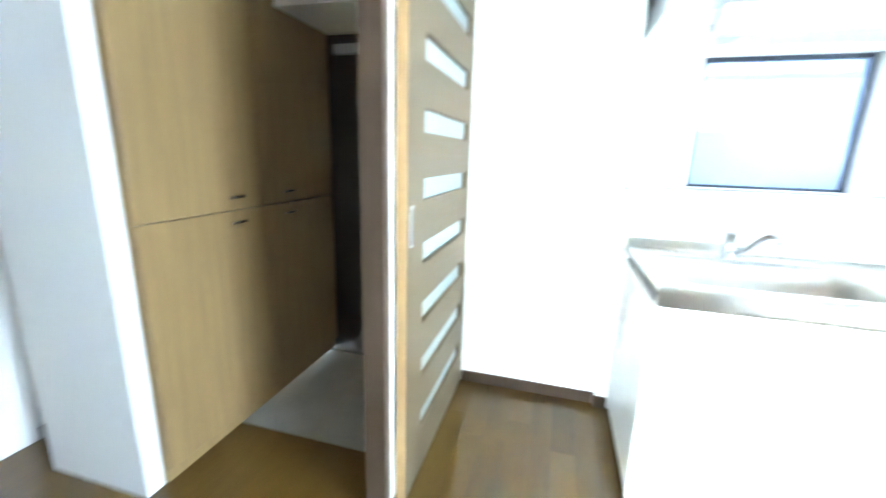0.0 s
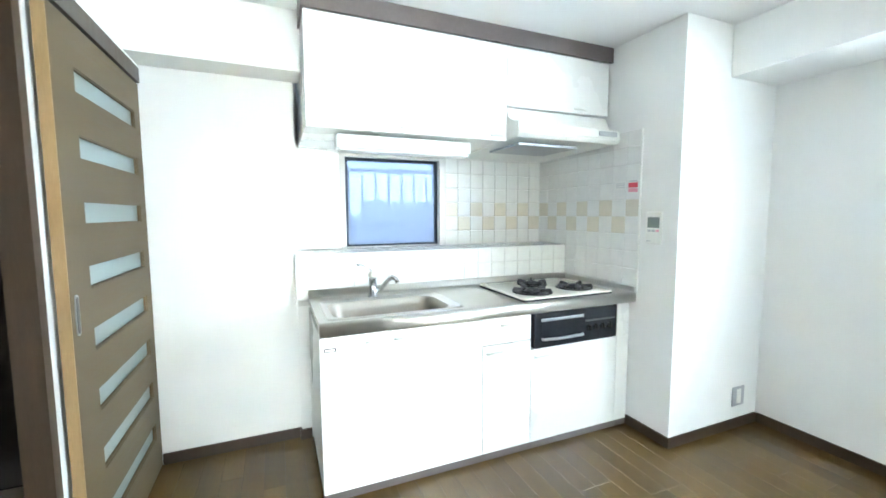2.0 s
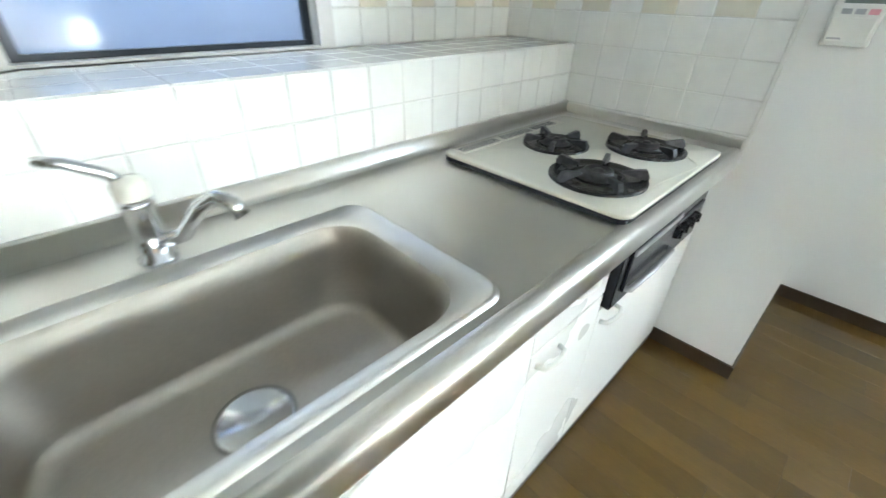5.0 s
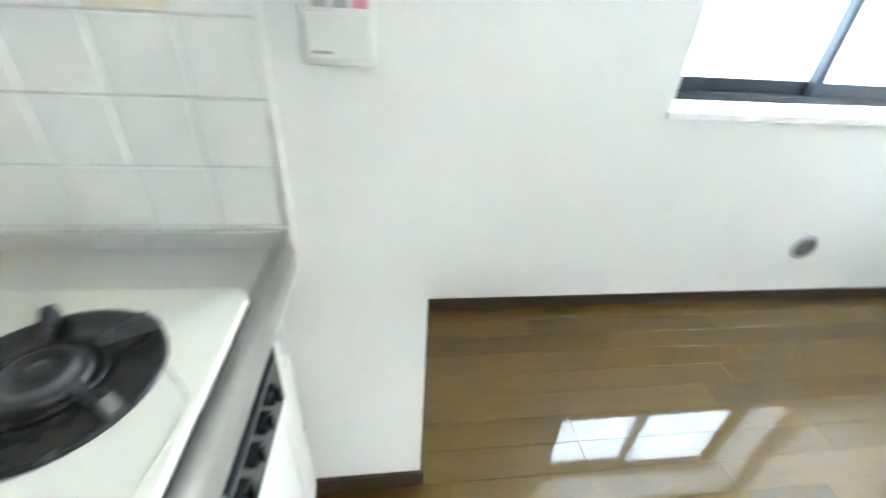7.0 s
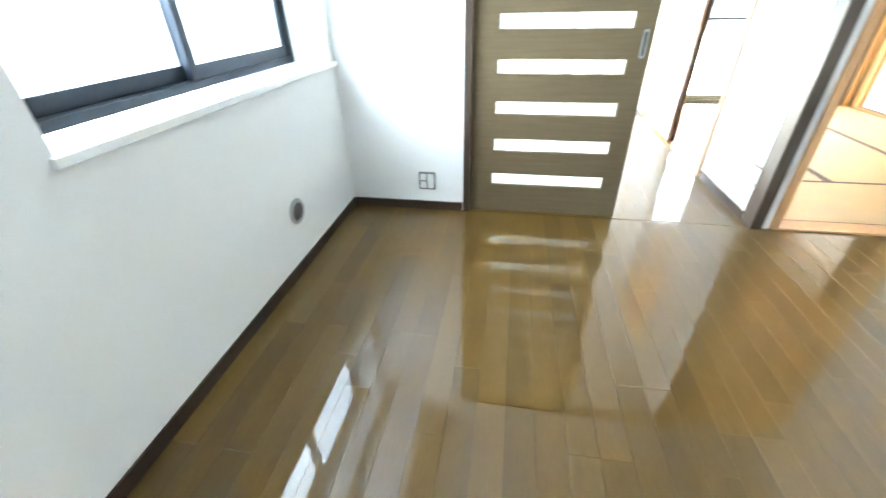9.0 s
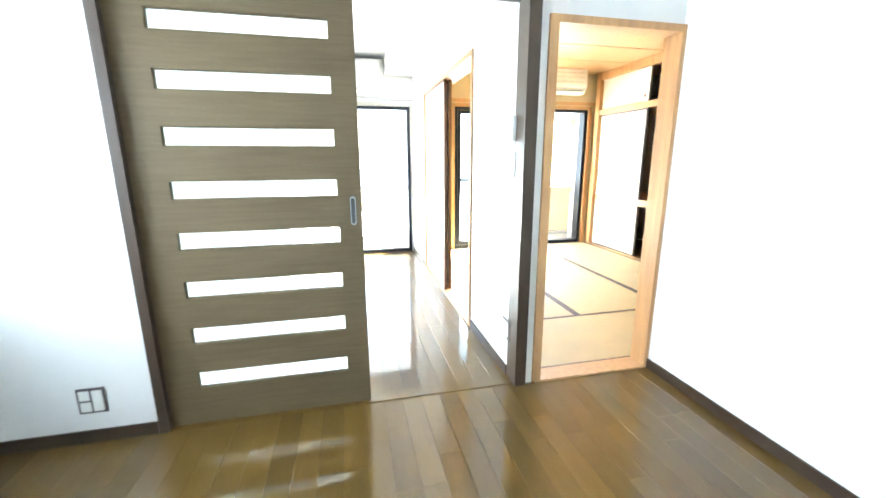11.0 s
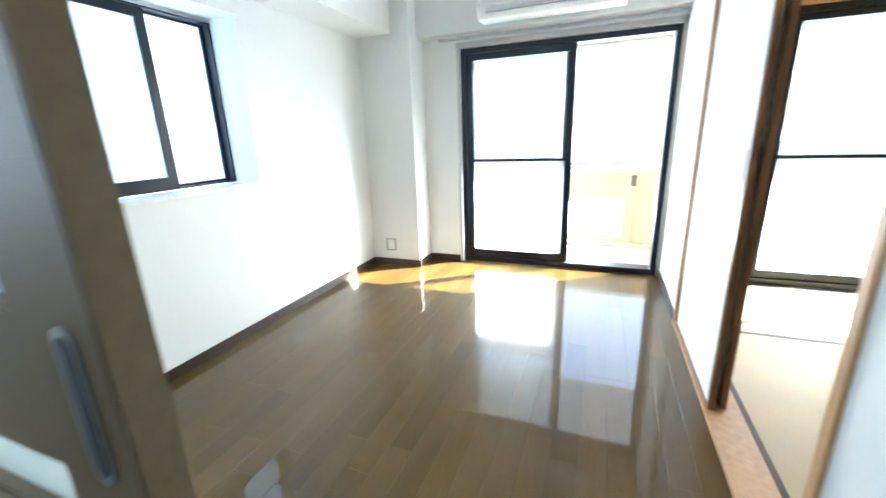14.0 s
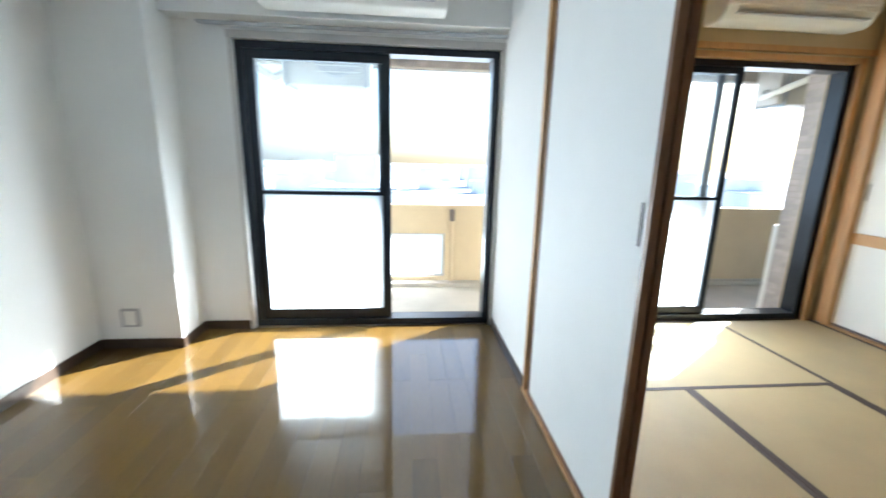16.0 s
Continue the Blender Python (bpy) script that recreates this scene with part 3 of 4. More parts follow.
def worktop():
    top = thing("worktop", (1.7, -0.34, 0.85), "brushed steel worktop with a raised back edge", "worktop")
    y0, z1, z0 = -0.655, 0.85, 0.79
    sx0, sx1, sy0, sy1 = 0.826, 1.425, -0.612, -0.258
    hx0, hx1, hy0, hy1 = 1.86, 2.38, -0.62, -0.17
    g = [(CX0, sx0, sx1, CX1 - 0.012), (y0, sy0, sy1, -0.072)]
    bm = bmesh.new()
    vs = [[bm.verts.new((x, y, z1)) for y in g[1]] for x in g[0]]
    for i in range(3):
        for j in range(3):
            if (i, j) != (1, 1):
                bm.faces.new((vs[i][j], vs[i + 1][j], vs[i + 1][j + 1], vs[i][j + 1]))
    made = bmesh.ops.extrude_face_region(bm, geom=list(bm.faces))["geom"]
    bmesh.ops.translate(bm, verts=[v for v in made if isinstance(v, bmesh.types.BMVert)], vec=(0, 0, -0.025))
    part("top_sheet", bm, STEEL, top)
    # rounded front lip
    bm = bmesh.new()
    prof = [(y0, 0.85), (-0.668, 0.8535), (-0.678, 0.852), (-0.687, 0.846), (-0.692, 0.836), (-0.693, 0.80), (-0.690, 0.792), (-0.66, 0.790), (y0, 0.80)]
    a = [bm.verts.new((CX0, y, z)) for y, z in prof]
    b = [bm.verts.new((CX1, y, z)) for y, z in prof]
    for i in range(len(prof) - 1):
        bm.faces.new((a[i], a[i + 1], b[i + 1], b[i]))
    bm.faces.new(a)
    bm.faces.new(b[::-1])
    part("front_lip", smooth(bm, 50), STEEL, top)
    bm = bmesh.new()
    prof = [(-0.072, 0.85), (-0.064, 0.853), (-0.058, 0.862), (-0.055, 0.889), (-0.050, 0.892), (-0.040, 0.892), (-0.040, 0.82), (-0.072, 0.82)]
    a = [bm.verts.new((CX0, y, z)) for y, z in prof]
    b = [bm.verts.new((CX1, y, z)) for y, z in prof]
    for i in range(len(prof) - 1):
        bm.faces.new((a[i], a[i + 1], b[i + 1], b[i]))
    bm.faces.new(a)
    bm.faces.new(b[::-1])
    part("back_upstand", smooth(bm, 30), STEEL, top)
    part("side_upstand", box(bmesh.new(), CX1 - 0.013, CX1 - 0.003, -0.685, -0.056, 0.83, 0.884, r=0.004), STEEL, top)
    # sink rim and bowl, round-cornered
    def ring(x0, x1, y0, y1, r, z, n=8):
        pts = []
        for cx, cy, a0 in ((x1 - r, y1 - r, 0), (x0 + r, y1 - r, 90), (x0 + r, y0 + r, 180), (x1 - r, y0 + r, 270)):
            for k in range(n + 1):
                t = radians(a0 + 90 * k / n)
                pts.append((cx + r * math.cos(t), cy + r * math.sin(t), z))
        return pts

    def skin(rings, closed=True, angle=60):
        bm = bmesh.new()
        vs = [[bm.verts.new(p) for p in rg] for rg in rings]
        m = len(vs[0])
        for u, v in zip(vs, vs[1:]):
            for i in range(m):
                bm.faces.new((u[i], u[(i + 1) % m], v[(i + 1) % m], v[i]))
        if closed:
            bm.faces.new(vs[-1])
        return smooth(bm, angle)

    ox0, ox1, oy0, oy1 = 0.792, 1.478, -0.640, -0.212
    rim = [ring(ox0, ox1, oy0, oy1, 0.045, 0.850), ring(ox0 + 0.004, ox1 - 0.004, oy0 + 0.004, oy1 - 0.004, 0.043, 0.8585), ring(ox0 + 0.010, ox1 - 0.010, oy0 + 0.010, oy1 - 0.010, 0.04, 0.8585),
           ring(ox0 + 0.016, ox1 - 0.016, oy0 + 0.016, oy1 - 0.016, 0.037, 0.8512), ring(sx0 + 0.002, sx1 - 0.002, sy0 + 0.002, sy1 - 0.002, 0.085, 0.8512)]
    part("sink_rim", skin(rim, False, 12), STEEL, top)
    bowl = [ring(sx0 + 0.002, sx1 - 0.002, sy0 + 0.002, sy1 - 0.002, 0.085, 0.8512), ring(sx0 + 0.008, sx1 - 0.008, sy0 + 0.008, sy1 - 0.008, 0.082, 0.842), ring(sx0 + 0.014, sx1 - 0.014, sy0 + 0.014, sy1 - 0.014, 0.080, 0.80),
            ring(sx0 + 0.024, sx1 - 0.024, sy0 + 0.024, sy1 - 0.024, 0.085, 0.69), ring(sx0 + 0.032, sx1 - 0.032, sy0 + 0.032, sy1 - 0.032, 0.085, 0.672), ring(sx0 + 0.05, sx1 - 0.05, sy0 + 0.05, sy1 - 0.05, 0.08, 0.664), ring(1.02, 1.22, -0.50, -0.37, 0.06, 0.660)]
    b = part("sink_bowl", skin(bowl), SINKSTEEL, top)
    part("drain", smooth(lathe(bmesh.new(), (1.12, -0.43, 0.6605), [(0.0001, 0.0), (0.06, 0.0), (0.064, 0.003), (0.056, 0.004), (0.05, 0.001), (0.0001, 0.0015)])), CHROME, b)


def floor_cabinets():
    side = WHITEGLOSS
    fy = -0.645

    def unit(name, x0, x1, label, doors):
        c = thing(name, ((x0 + x1) / 2, -0.33, 0), label, "cabinet", "kitchen base cabinets")
        if x0 > 1:
            part("body", bx(x0 + 0.001, x1 - 0.001, fy + 0.02, -0.032, 0.052, 0.788), side, c)
        else:
            part("body", bx(x0 + 0.001, x1 - 0.001, fy + 0.02, -0.032, 0.052, 0.60), side, c)
            part("side_panel", bx(x0 + 0.001, x0 + 0.018, fy + 0.02, -0.032, 0.601, 0.788), side, c)
        part("plinth", bx(x0 + 0.001, x1 - 0.001, fy + 0.004, fy + 0.019, 0, 0.0395), GREYTRIM, c, "dark plinth board")
        for d0, d1, z0, z1, h0, h1, hz in doors:
            d = part("door", box(bmesh.new(), d0 + 0.0015, d1 - 0.0015, fy, fy + 0.019, z0, z1, r=0.002), side, c)
            pts = [(h0, fy, hz), (h0 + 0.006, fy - 0.018, hz + 0.002), (h0 + 0.03, fy - 0.026, hz + 0.006), ((h0 + h1) / 2, fy - 0.028, hz + 0.008), (h1 - 0.03, fy - 0.026, hz + 0.006), (h1 - 0.006, fy - 0.018, hz + 0.002), (h1, fy, hz)]
            part("handle", smooth(tube(bmesh.new(), pts, 0.006)), WHITEPLASTIC, d, "cream plastic bow handle")
        return c

    c = unit("base_cabinet", CX0, 1.574, "white double-door cabinet under the sink", ((CX0, 1.083, 0.040, 0.785, 0.965, 1.06, 0.735), (1.083, 1.574, 0.040, 0.785, 1.102, 1.198, 0.735)))
    part("name_plate", box(bmesh.new(), 0.775, 0.828, fy - 0.003, fy - 0.0005, 0.712, 0.73, r=0.001), DARKPRINT, c, "small dark name plate")
    part("name_field", bx(0.781, 0.822, fy - 0.004, fy - 0.0031, 0.7165, 0.7255), WHITEPLASTIC, c)
    unit("base_cabinet", 1.574, 1.876, "narrow white cabinet with a drawer above its door", ((1.574, 1.876, 0.040, 0.632, 1.60, 1.69, 0.590), (1.574, 1.876, 0.638, 0.785, 1.685, 1.775, 0.735)))
    c = unit("base_cabinet", 1.876, CX1, "white cabinet below the built-in grill", ((1.876, 2.50, 0.040, 0.578, 1.90, 1.995, 0.530),))
    part("filler", bx(2.502, CX1, fy + 0.001, fy + 0.019, 0.040, 0.785), side, c)


def grill():
    g = thing("grill_unit", (2.18, -0.64, 0.585), "black built-in fish grill with a glass window and knobs", "grill")
    y = -0.648
    part("front_panel", box(bmesh.new(), 1.885, 2.478, y - 0.016, y + 0.03, 0.585, 0.787, r=0.004), BLACKPANEL, g)
    part("drawer_window", box(bmesh.new(), 1.925, 2.21, y - 0.022, y - 0.0165, 0.625, 0.755, r=0.002), BLACKPANEL, g, "dark glass window")
    part("drawer_rail", box(bmesh.new(), 1.92, 2.215, y - 0.03, y - 0.0225, 0.735, 0.752, r=0.003), ALUGREY, g, "bright metal rail")
    part("drawer_handle", smooth(tube(bmesh.new(), [(1.93, y - 0.022, 0.637), (1.935, y - 0.034, 0.637), (2.07, y - 0.038, 0.634), (2.205, y - 0.034, 0.637), (2.21, y - 0.022, 0.637)], 0.008)), ALUGREY, g, "metal bow handle")
    part("control_strip", box(bmesh.new(), 2.235, 2.46, y - 0.021, y - 0.0165, 0.702, 0.712, r=0.001), DARKPRINT, g)
    for k in range(4):
        x = 2.262 + 0.052 * k
        bm = cyl(bmesh.new(), (x, y - 0.016, 0.665), (x, y - 0.028, 0.665), 0.018, 0.016)
        kn = part("knob", smooth(bm), BLACKENAMEL, g)
        part("pointer", box(bmesh.new(), x - 0.003, x + 0.003, y - 0.034, y - 0.0285, 0.65, 0.68, r=0.001), BLACKENAMEL, kn)


def slab(x0, x1, y0, y1, z0, z1, r, edge):
    """A flat plate with round corners and a softened upper edge."""
    bm, rings = bmesh.new(), []
    for z, inset in ((z0, 0.0), (z1 - edge, 0.0), (z1 - edge * 0.3, edge * 0.3), (z1, edge)):
        ring = []
        for cx, cy, a0 in ((x1 - r, y1 - r, 0), (x0 + r, y1 - r, 90), (x0 + r, y0 + r, 180), (x1 - r, y0 + r, 270)):
            for k in range(7):
                a = radians(a0 + 15 * k)
                ring.append(bm.verts.new((cx + (r - inset) * math.cos(a), cy + (r - inset) * math.sin(a), z)))
        rings.append(ring)
    n = len(rings[0])
    for u, v in zip(rings, rings[1:]):
        for i in range(n):
            bm.faces.new((u[i], u[(i + 1) % n], v[(i + 1) % n], v[i]))
    bm.faces.new(rings[0][::-1])
    bm.faces.new(rings[-1])
    return bm


def hob():
    h = thing("gas_hob", (2.12, -0.4, 0.85), "cream enamel gas hob with three black burners", "hob")
    x0, x1, y0, y1 = 1.814, 2.446, -0.668, -0.128
    part("skirt", slab(x0 + 0.001, x1 - 0.001, y0 + 0.001, y1 - 0.001, 0.8505, 0.8625, 0.03, 0.001), BLACKPANEL, h, "dark seal under the plate")
    part("plate", smooth(slab(x0, x1, y0, y1, 0.8626, 0.872, 0.034, 0.004), 35), CREAM, h)
    grate = part("exhaust_strip", bx(x0 + 0.03, x1 - 0.10, y1 - 0.062, y1 - 0.018, 0.8722, 0.8745), CREAM, h)
    for k in range(44):
        x = x0 + 0.04 + k * 0.0105
        if 14 < k < 17 or 30 < k < 32:
            continue
        part("slot", bx(x, x + 0.0045, y1 - 0.055, y1 - 0.025, 0.8748, 0.8756), DARKPRINT, grate)
    for bx_, by_, r, turn in ((1.968, -0.518, 0.117, 16), (2.284, -0.503, 0.111, 27), (2.112, -0.308, 0.096, 60)):
        pan = part("burner_pan", smooth(lathe(bmesh.new(), (bx_, by_, 0.872), [(r, 0.0), (r, 0.006), (r - 0.005, 0.007), (r * 0.85, 0.003), (r * 0.62, 0.003), (r * 0.58, 0.0045), (r * 0.55, 0.003), (r * 0.545, 0.0006)]), 50), BLACKENAMEL, h, "black enamel drip pan")
        # Flat black disc: the deep well's shade is put into its colour.
        part("burner_well", lathe(bmesh.new(), (bx_, by_, 0.8722), [(r * 0.56, 0.0), (r * 0.55, 0.0012), (0.0001, 0.0012)]), STEELDOOR, pan, "flat black disc for the shaded well")
        q = 0.84
        part("burner_head", smooth(lathe(bmesh.new(), (bx_, by_, 0.873), [(r * 0.46 * q, 0.0), (r * 0.46 * q, 0.009), (r * 0.41 * q, 0.012), (r * 0.37 * q, 0.010), (r * 0.36 * q, 0.019), (r * 0.28 * q, 0.022), (r * 0.22 * q, 0.017), (r * 0.13 * q, 0.017), (r * 0.1 * q, 0.022), (0.0001, 0.022)]), 40), BURNERMETAL, pan)
        part("ring", smooth(lathe(bmesh.new(), (bx_, by_, 0.8735), [(r * 0.50, 0.001), (r * 0.52, 0.005), (r * 0.49, 0.007), (r * 0.46, 0.004)]), 60), BLACKENAMEL, pan, "black enamel ring")
        for k in range(5):
            a = radians(72 * k + turn)
            c, s = math.cos(a), math.sin(a)
            bm = bmesh.new()
            prof = [(r * 0.98, 0.003), (r * 1.0, 0.014), (r * 0.93, 0.030), (r * 0.84, 0.030), (r * 0.47, 0.024), (r * 0.46, 0.017), (r * 0.8, 0.010)]
            va = [bm.verts.new((bx_ + c * q - s * 0.0045 * (0.5 + q / r), by_ + s * q + c * 0.0045 * (0.5 + q / r), 0.872 + z)) for q, z in prof]
            vb = [bm.verts.new((bx_ + c * q + s * 0.0045 * (0.5 + q / r), by_ + s * q - c * 0.0045 * (0.5 + q / r), 0.872 + z)) for q, z in prof]
            bm.faces.new(va)
            bm.faces.new(vb[::-1])
            for i in range(len(prof)):
                j = (i + 1) % len(prof)
                bm.faces.new((va[i], vb[i], vb[j], va[j]))
            part("trivet_arm", bm, BURNERMETAL, pan)
        part("igniter", smooth(cyl(bmesh.new(), (bx_ + r * 0.1, by_ + r * 0.52, 0.87), (bx_ + r * 0.1, by_ + r * 0.52, 0.897), 0.0022, n=8)), CHROME, pan)
    # faint raised outline beside the front burners
    pts = []
    for k in range(25):
        u = k / 24
        pts.append((1.90 + 0.49 * u, -0.648 + 0.012 * math.sin(6.3 * u) + (0.13 * max(0, u - 0.72) / 0.28 if u > 0.72 else 0), 0.8722))
    part("bead_line", smooth(tube(bmesh.new(), pts, 0.0012, 6)), CREAMLINE, h)


def faucet():
    f = thing("kitchen_tap", (1.105, -0.175, 0.85), "chrome single-lever kitchen tap behind the sink", "tap")
    x, y = 1.105, -0.175
    part("base", smooth(lathe(bmesh.new(), (x, y, 0.85), [(0.03, 0), (0.03, 0.008), (0.024, 0.012), (0.023, 0.10), (0.026, 0.104), (0.026, 0.112), (0.0001, 0.116)])), CHROME, f)
    part("spout", smooth(tube(bmesh.new(), [(x + 0.005, y - 0.01, 0.885), (x + 0.04, y - 0.04, 0.90), (x + 0.07, y - 0.075, 0.955), (x + 0.09, y - 0.10, 0.972), (x + 0.105, y - 0.12, 0.965), (x + 0.112, y - 0.128, 0.945)], 0.013)), CHROME, f)
    part("cap", smooth(lathe(bmesh.new(), (x, y, 0.9662), [(0.024, 0), (0.025, 0.02), (0.018, 0.032), (0.0001, 0.035)])), CREAM, f, "cream plastic cap")
    part("lever", smooth(tube(bmesh.new(), [(x, y, 0.985), (x - 0.02, y + 0.0, 1.01), (x - 0.06, y + 0.01, 1.032), (x - 0.09, y + 0.015, 1.04)], 0.008)), CHROME, f)


def wall_cabinets():
    def unit(x0, x1, z0, label, doors):
        c = thing("wall_cabinet", ((x0 + x1) / 2, -0.2, z0), label, "cabinet", "kitchen wall cabinets")
        part("body", bx(x0 + 0.001, x1 - 0.001, -0.42, NY - 0.012, z0, 2.268), WHITEGLOSS, c)
        for d0, d1, hx in doors:
            d = part("door", box(bmesh.new(), d0 + 0.001, d1 - 0.001, -0.44, -0.421, z0 - 0.008, 2.266, r=0.002), WHITEGLOSS, c)
            part("handle", smooth(tube(bmesh.new(), [(hx - 0.04, -0.44, z0 + 0.02), (hx - 0.034, -0.456, z0 + 0.016), (hx + 0.034, -0.456, z0 + 0.016), (hx + 0.04, -0.44, z0 + 0.02)], 0.005)), WHITEPLASTIC, d)
        return c

    unit(0.745, 1.832, 1.748, "white double-door wall cabinet above the sink", ((0.745, 1.305, 1.245), (1.305, 1.832, 1.765)))
    c = unit(1.832, 2.425, 1.945, "short white wall cabinet above the extractor hood", ((1.832, 2.425, 2.35),))
    part("filler", bx(2.426, 2.59, -0.425, NY - 0.012, 1.945, 2.268), WHITEGLOSS, c)
    trim = thing("cabinet_trim", (1.6, -0.2, 2.27), "grey-brown trim board above the wall cabinets", "trim")
    part("front_board", bx(0.735, 2.595, -0.455, -0.435, 2.27, H1 - 0.001), GREYTRIM, trim)
    part("side_board", bx(0.735, 0.753, -0.434, -0.002, 2.27, H1 - 0.001), GREYTRIM, trim)
    hood = thing("extractor_hood", (2.2, -0.3, 1.70), "white slim extractor hood above the hob", "extractor hood")
    bm = bmesh.new()
    prof = [(0.285, 1.932), (-0.43, 1.932), (-0.452, 1.862), (-0.545, 1.832), (-0.555, 1.775), (-0.535, 1.752), (0.285, 1.735)]
    a = [bm.verts.new((1.834, y, z)) for y, z in prof]
    b = [bm.verts.new((2.575, y, z)) for y, z in prof]
    for i in range(len(prof)):
        j = (i + 1) % len(prof)
        bm.faces.new((a[i], a[j], b[j], b[i]))
    bm.faces.new(a)
    bm.faces.new(b[::-1])
    bmesh.ops.bevel(bm, geom=list(bm.edges), offset=0.006, segments=2, affect="EDGES")
    part("shell", smooth(bm, 35), WHITEPLASTIC, hood)
    part("filter", bx(1.90, 2.32, -0.46, -0.12, 1.722, 1.7345), ALUGREY, hood, "grey mesh grease filter")
    part("switch_panel", box(bmesh.new(), 2.40, 2.54, -0.560, -0.5515, 1.790, 1.818, r=0.002), GREYPRINT, hood, "grey switch strip")
    lamp = thing("strip_lamp", (1.28, -0.3, 1.74), "white strip lamp under the wall cabinet", "lamp")
    part("casing", smooth(box(bmesh.new(), 0.90, 1.66, -0.335, -0.24, 1.668, 1.7395, r=0.008)), WHITEPLASTIC, lamp)
    part("cover", smooth(box(bmesh.new(), 0.915, 1.645, -0.33, -0.245, 1.655, 1.6675, r=0.004)), BULBCOVER, lamp)


kitchen_tiles()
worktop()
floor_cabinets()
grill()
hob()
faucet()
wall_cabinets()


def wall_fixtures():
    r = thing("water_heater_remote", (COLX, -0.80, 1.13), "white water heater control panel with a grey display", "control panel")
    part("case", smooth(box(bmesh.new(), COLX - 0.022, COLX - 0.001, -0.848, -0.750, 1.150, 1.335, r=0.006)), WHITEPLASTIC, r)
    part("display", box(bmesh.new(), COLX - 0.0238, COLX - 0.0222, -0.842, -0.765, 1.245, 1.305, r=0.0005), LCD, r, "grey display")
    for k in range(3):
        part("button", box(bmesh.new(), COLX - 0.0245, COLX - 0.0222, -0.840 + 0.026 * k, -0.820 + 0.026 * k, 1.222, 1.234, r=0.0008), GREYPRINT if k else PINK, r)
    part("flap", box(bmesh.new(), COLX - 0.0245, COLX - 0.0222, -0.841, -0.757, 1.160, 1.215, r=0.001), WHITEPLASTIC, r)
    part("print_bar", bx(COLX - 0.0252, COLX - 0.0246, -0.79, -0.762, 1.166, 1.170), GREYPRINT, r)
    s = thing("warning_sticker", (COLX - 0.01, -0.64, 1.45), "small red and white warning sticker on the tiles", "sticker")
    part("paper", bx(COLX - 0.0108, COLX - 0.0098, -0.678, -0.606, 1.448, 1.532), WHITEPLASTIC, s)
    part("red_field", bx(COLX - 0.0116, COLX - 0.0109, -0.676, -0.608, 1.482, 1.512), RED, s)
    part("pink_field", bx(COLX - 0.0116, COLX - 0.0109, -0.676, -0.608, 1.455, 1.478), PINK, s)
    part("print_bar", bx(COLX - 0.0116, COLX - 0.0109, -0.672, -0.612, 1.518, 1.524), GREYPRINT, s)
    s = thing("notice_sticker", (COLX - 0.01, -0.54, 1.48), "pale paper notice on the tiles", "sticker")
    part("paper", bx(COLX - 0.0108, COLX - 0.0098, -0.585, -0.50, 1.475, 1.525), WHITEPLASTIC, s)
    for k in range(3):
        part("print_bar", bx(COLX - 0.0116, COLX - 0.0109, -0.58, -0.51, 1.485 + 0.012 * k, 1.489 + 0.012 * k), GREYPRINT, s)


wall_fixtures()


def outlet(m, label, cells, frame_mat=None):
    """A socket plate in the x-z plane, facing -y."""
    o = thing("wall_outlet", (0, 0, 0), label, "outlet")
    part("plate", smooth(box(bmesh.new(), -0.055, 0.055, -0.008, -0.0005, -0.06, 0.06, r=0.003)), frame_mat or WHITEPLASTIC, o)
    for x0, x1, z0, z1 in cells:
        part("cell", box(bmesh.new(), x0, x1, -0.0105, -0.0082, z0, z1, r=0.001), WHITEPLASTIC, o)
    o.matrix_world = m
    return o


outlet(pose(3.20, COLY, 0.20, 0, 0, 0), "white wall socket with a grey frame on the column", ((-0.02, 0.02, -0.045, 0.045),), GREYPRINT)
outlet(pose(2.865, S1, 0.205, 0, 0, 180), "double wall socket with a grey frame", ((-0.045, -0.004, 0.004, 0.05), (-0.045, -0.004, -0.05, -0.004), (0.004, 0.045, -0.05, 0.05)), GREYTRIM)
outlet(pose(3.195, -6.735, 0.20, 0, 0, 180), "grey wall socket plate low on the column", ((-0.035, 0.035, -0.045, 0.045),), GREYPRINT)
outlet(pose(XP, -3.70, 0.285, 0, 0, 90), "wall socket with a grey frame beside the doorway", ((-0.035, 0.035, -0.045, 0.045),), GREYTRIM)


def vent():
    v = thing("wall_vent", (E, -2.83, 0.32), "round grey plastic wall vent cap", "vent")
    bm = bmesh.new()
    lathe(bm, (0, 0, 0), [(0.066, 0.0), (0.066, 0.006), (0.060, 0.012), (0.050, 0.012), (0.048, 0.006), (0.0001, 0.006)])
    bmesh.ops.transform(bm, verts=bm.verts, matrix=Matrix.Translation((E - 0.001, -2.83, 0.32)) @ Matrix.Rotation(radians(-90), 4, "Y"))
    part("ring", smooth(bm), GREYPRINT, v)
    for k in range(-3, 4):
        w = math.sqrt(max(0.0001, 0.046 ** 2 - (0.012 * k) ** 2))
        part("slat", box(bmesh.new(), E - 0.012, E - 0.0075, -2.83 - w, -2.83 + w, 0.32 + 0.012 * k - 0.003, 0.32 + 0.012 * k + 0.003), GREYTRIM, v)


vent()


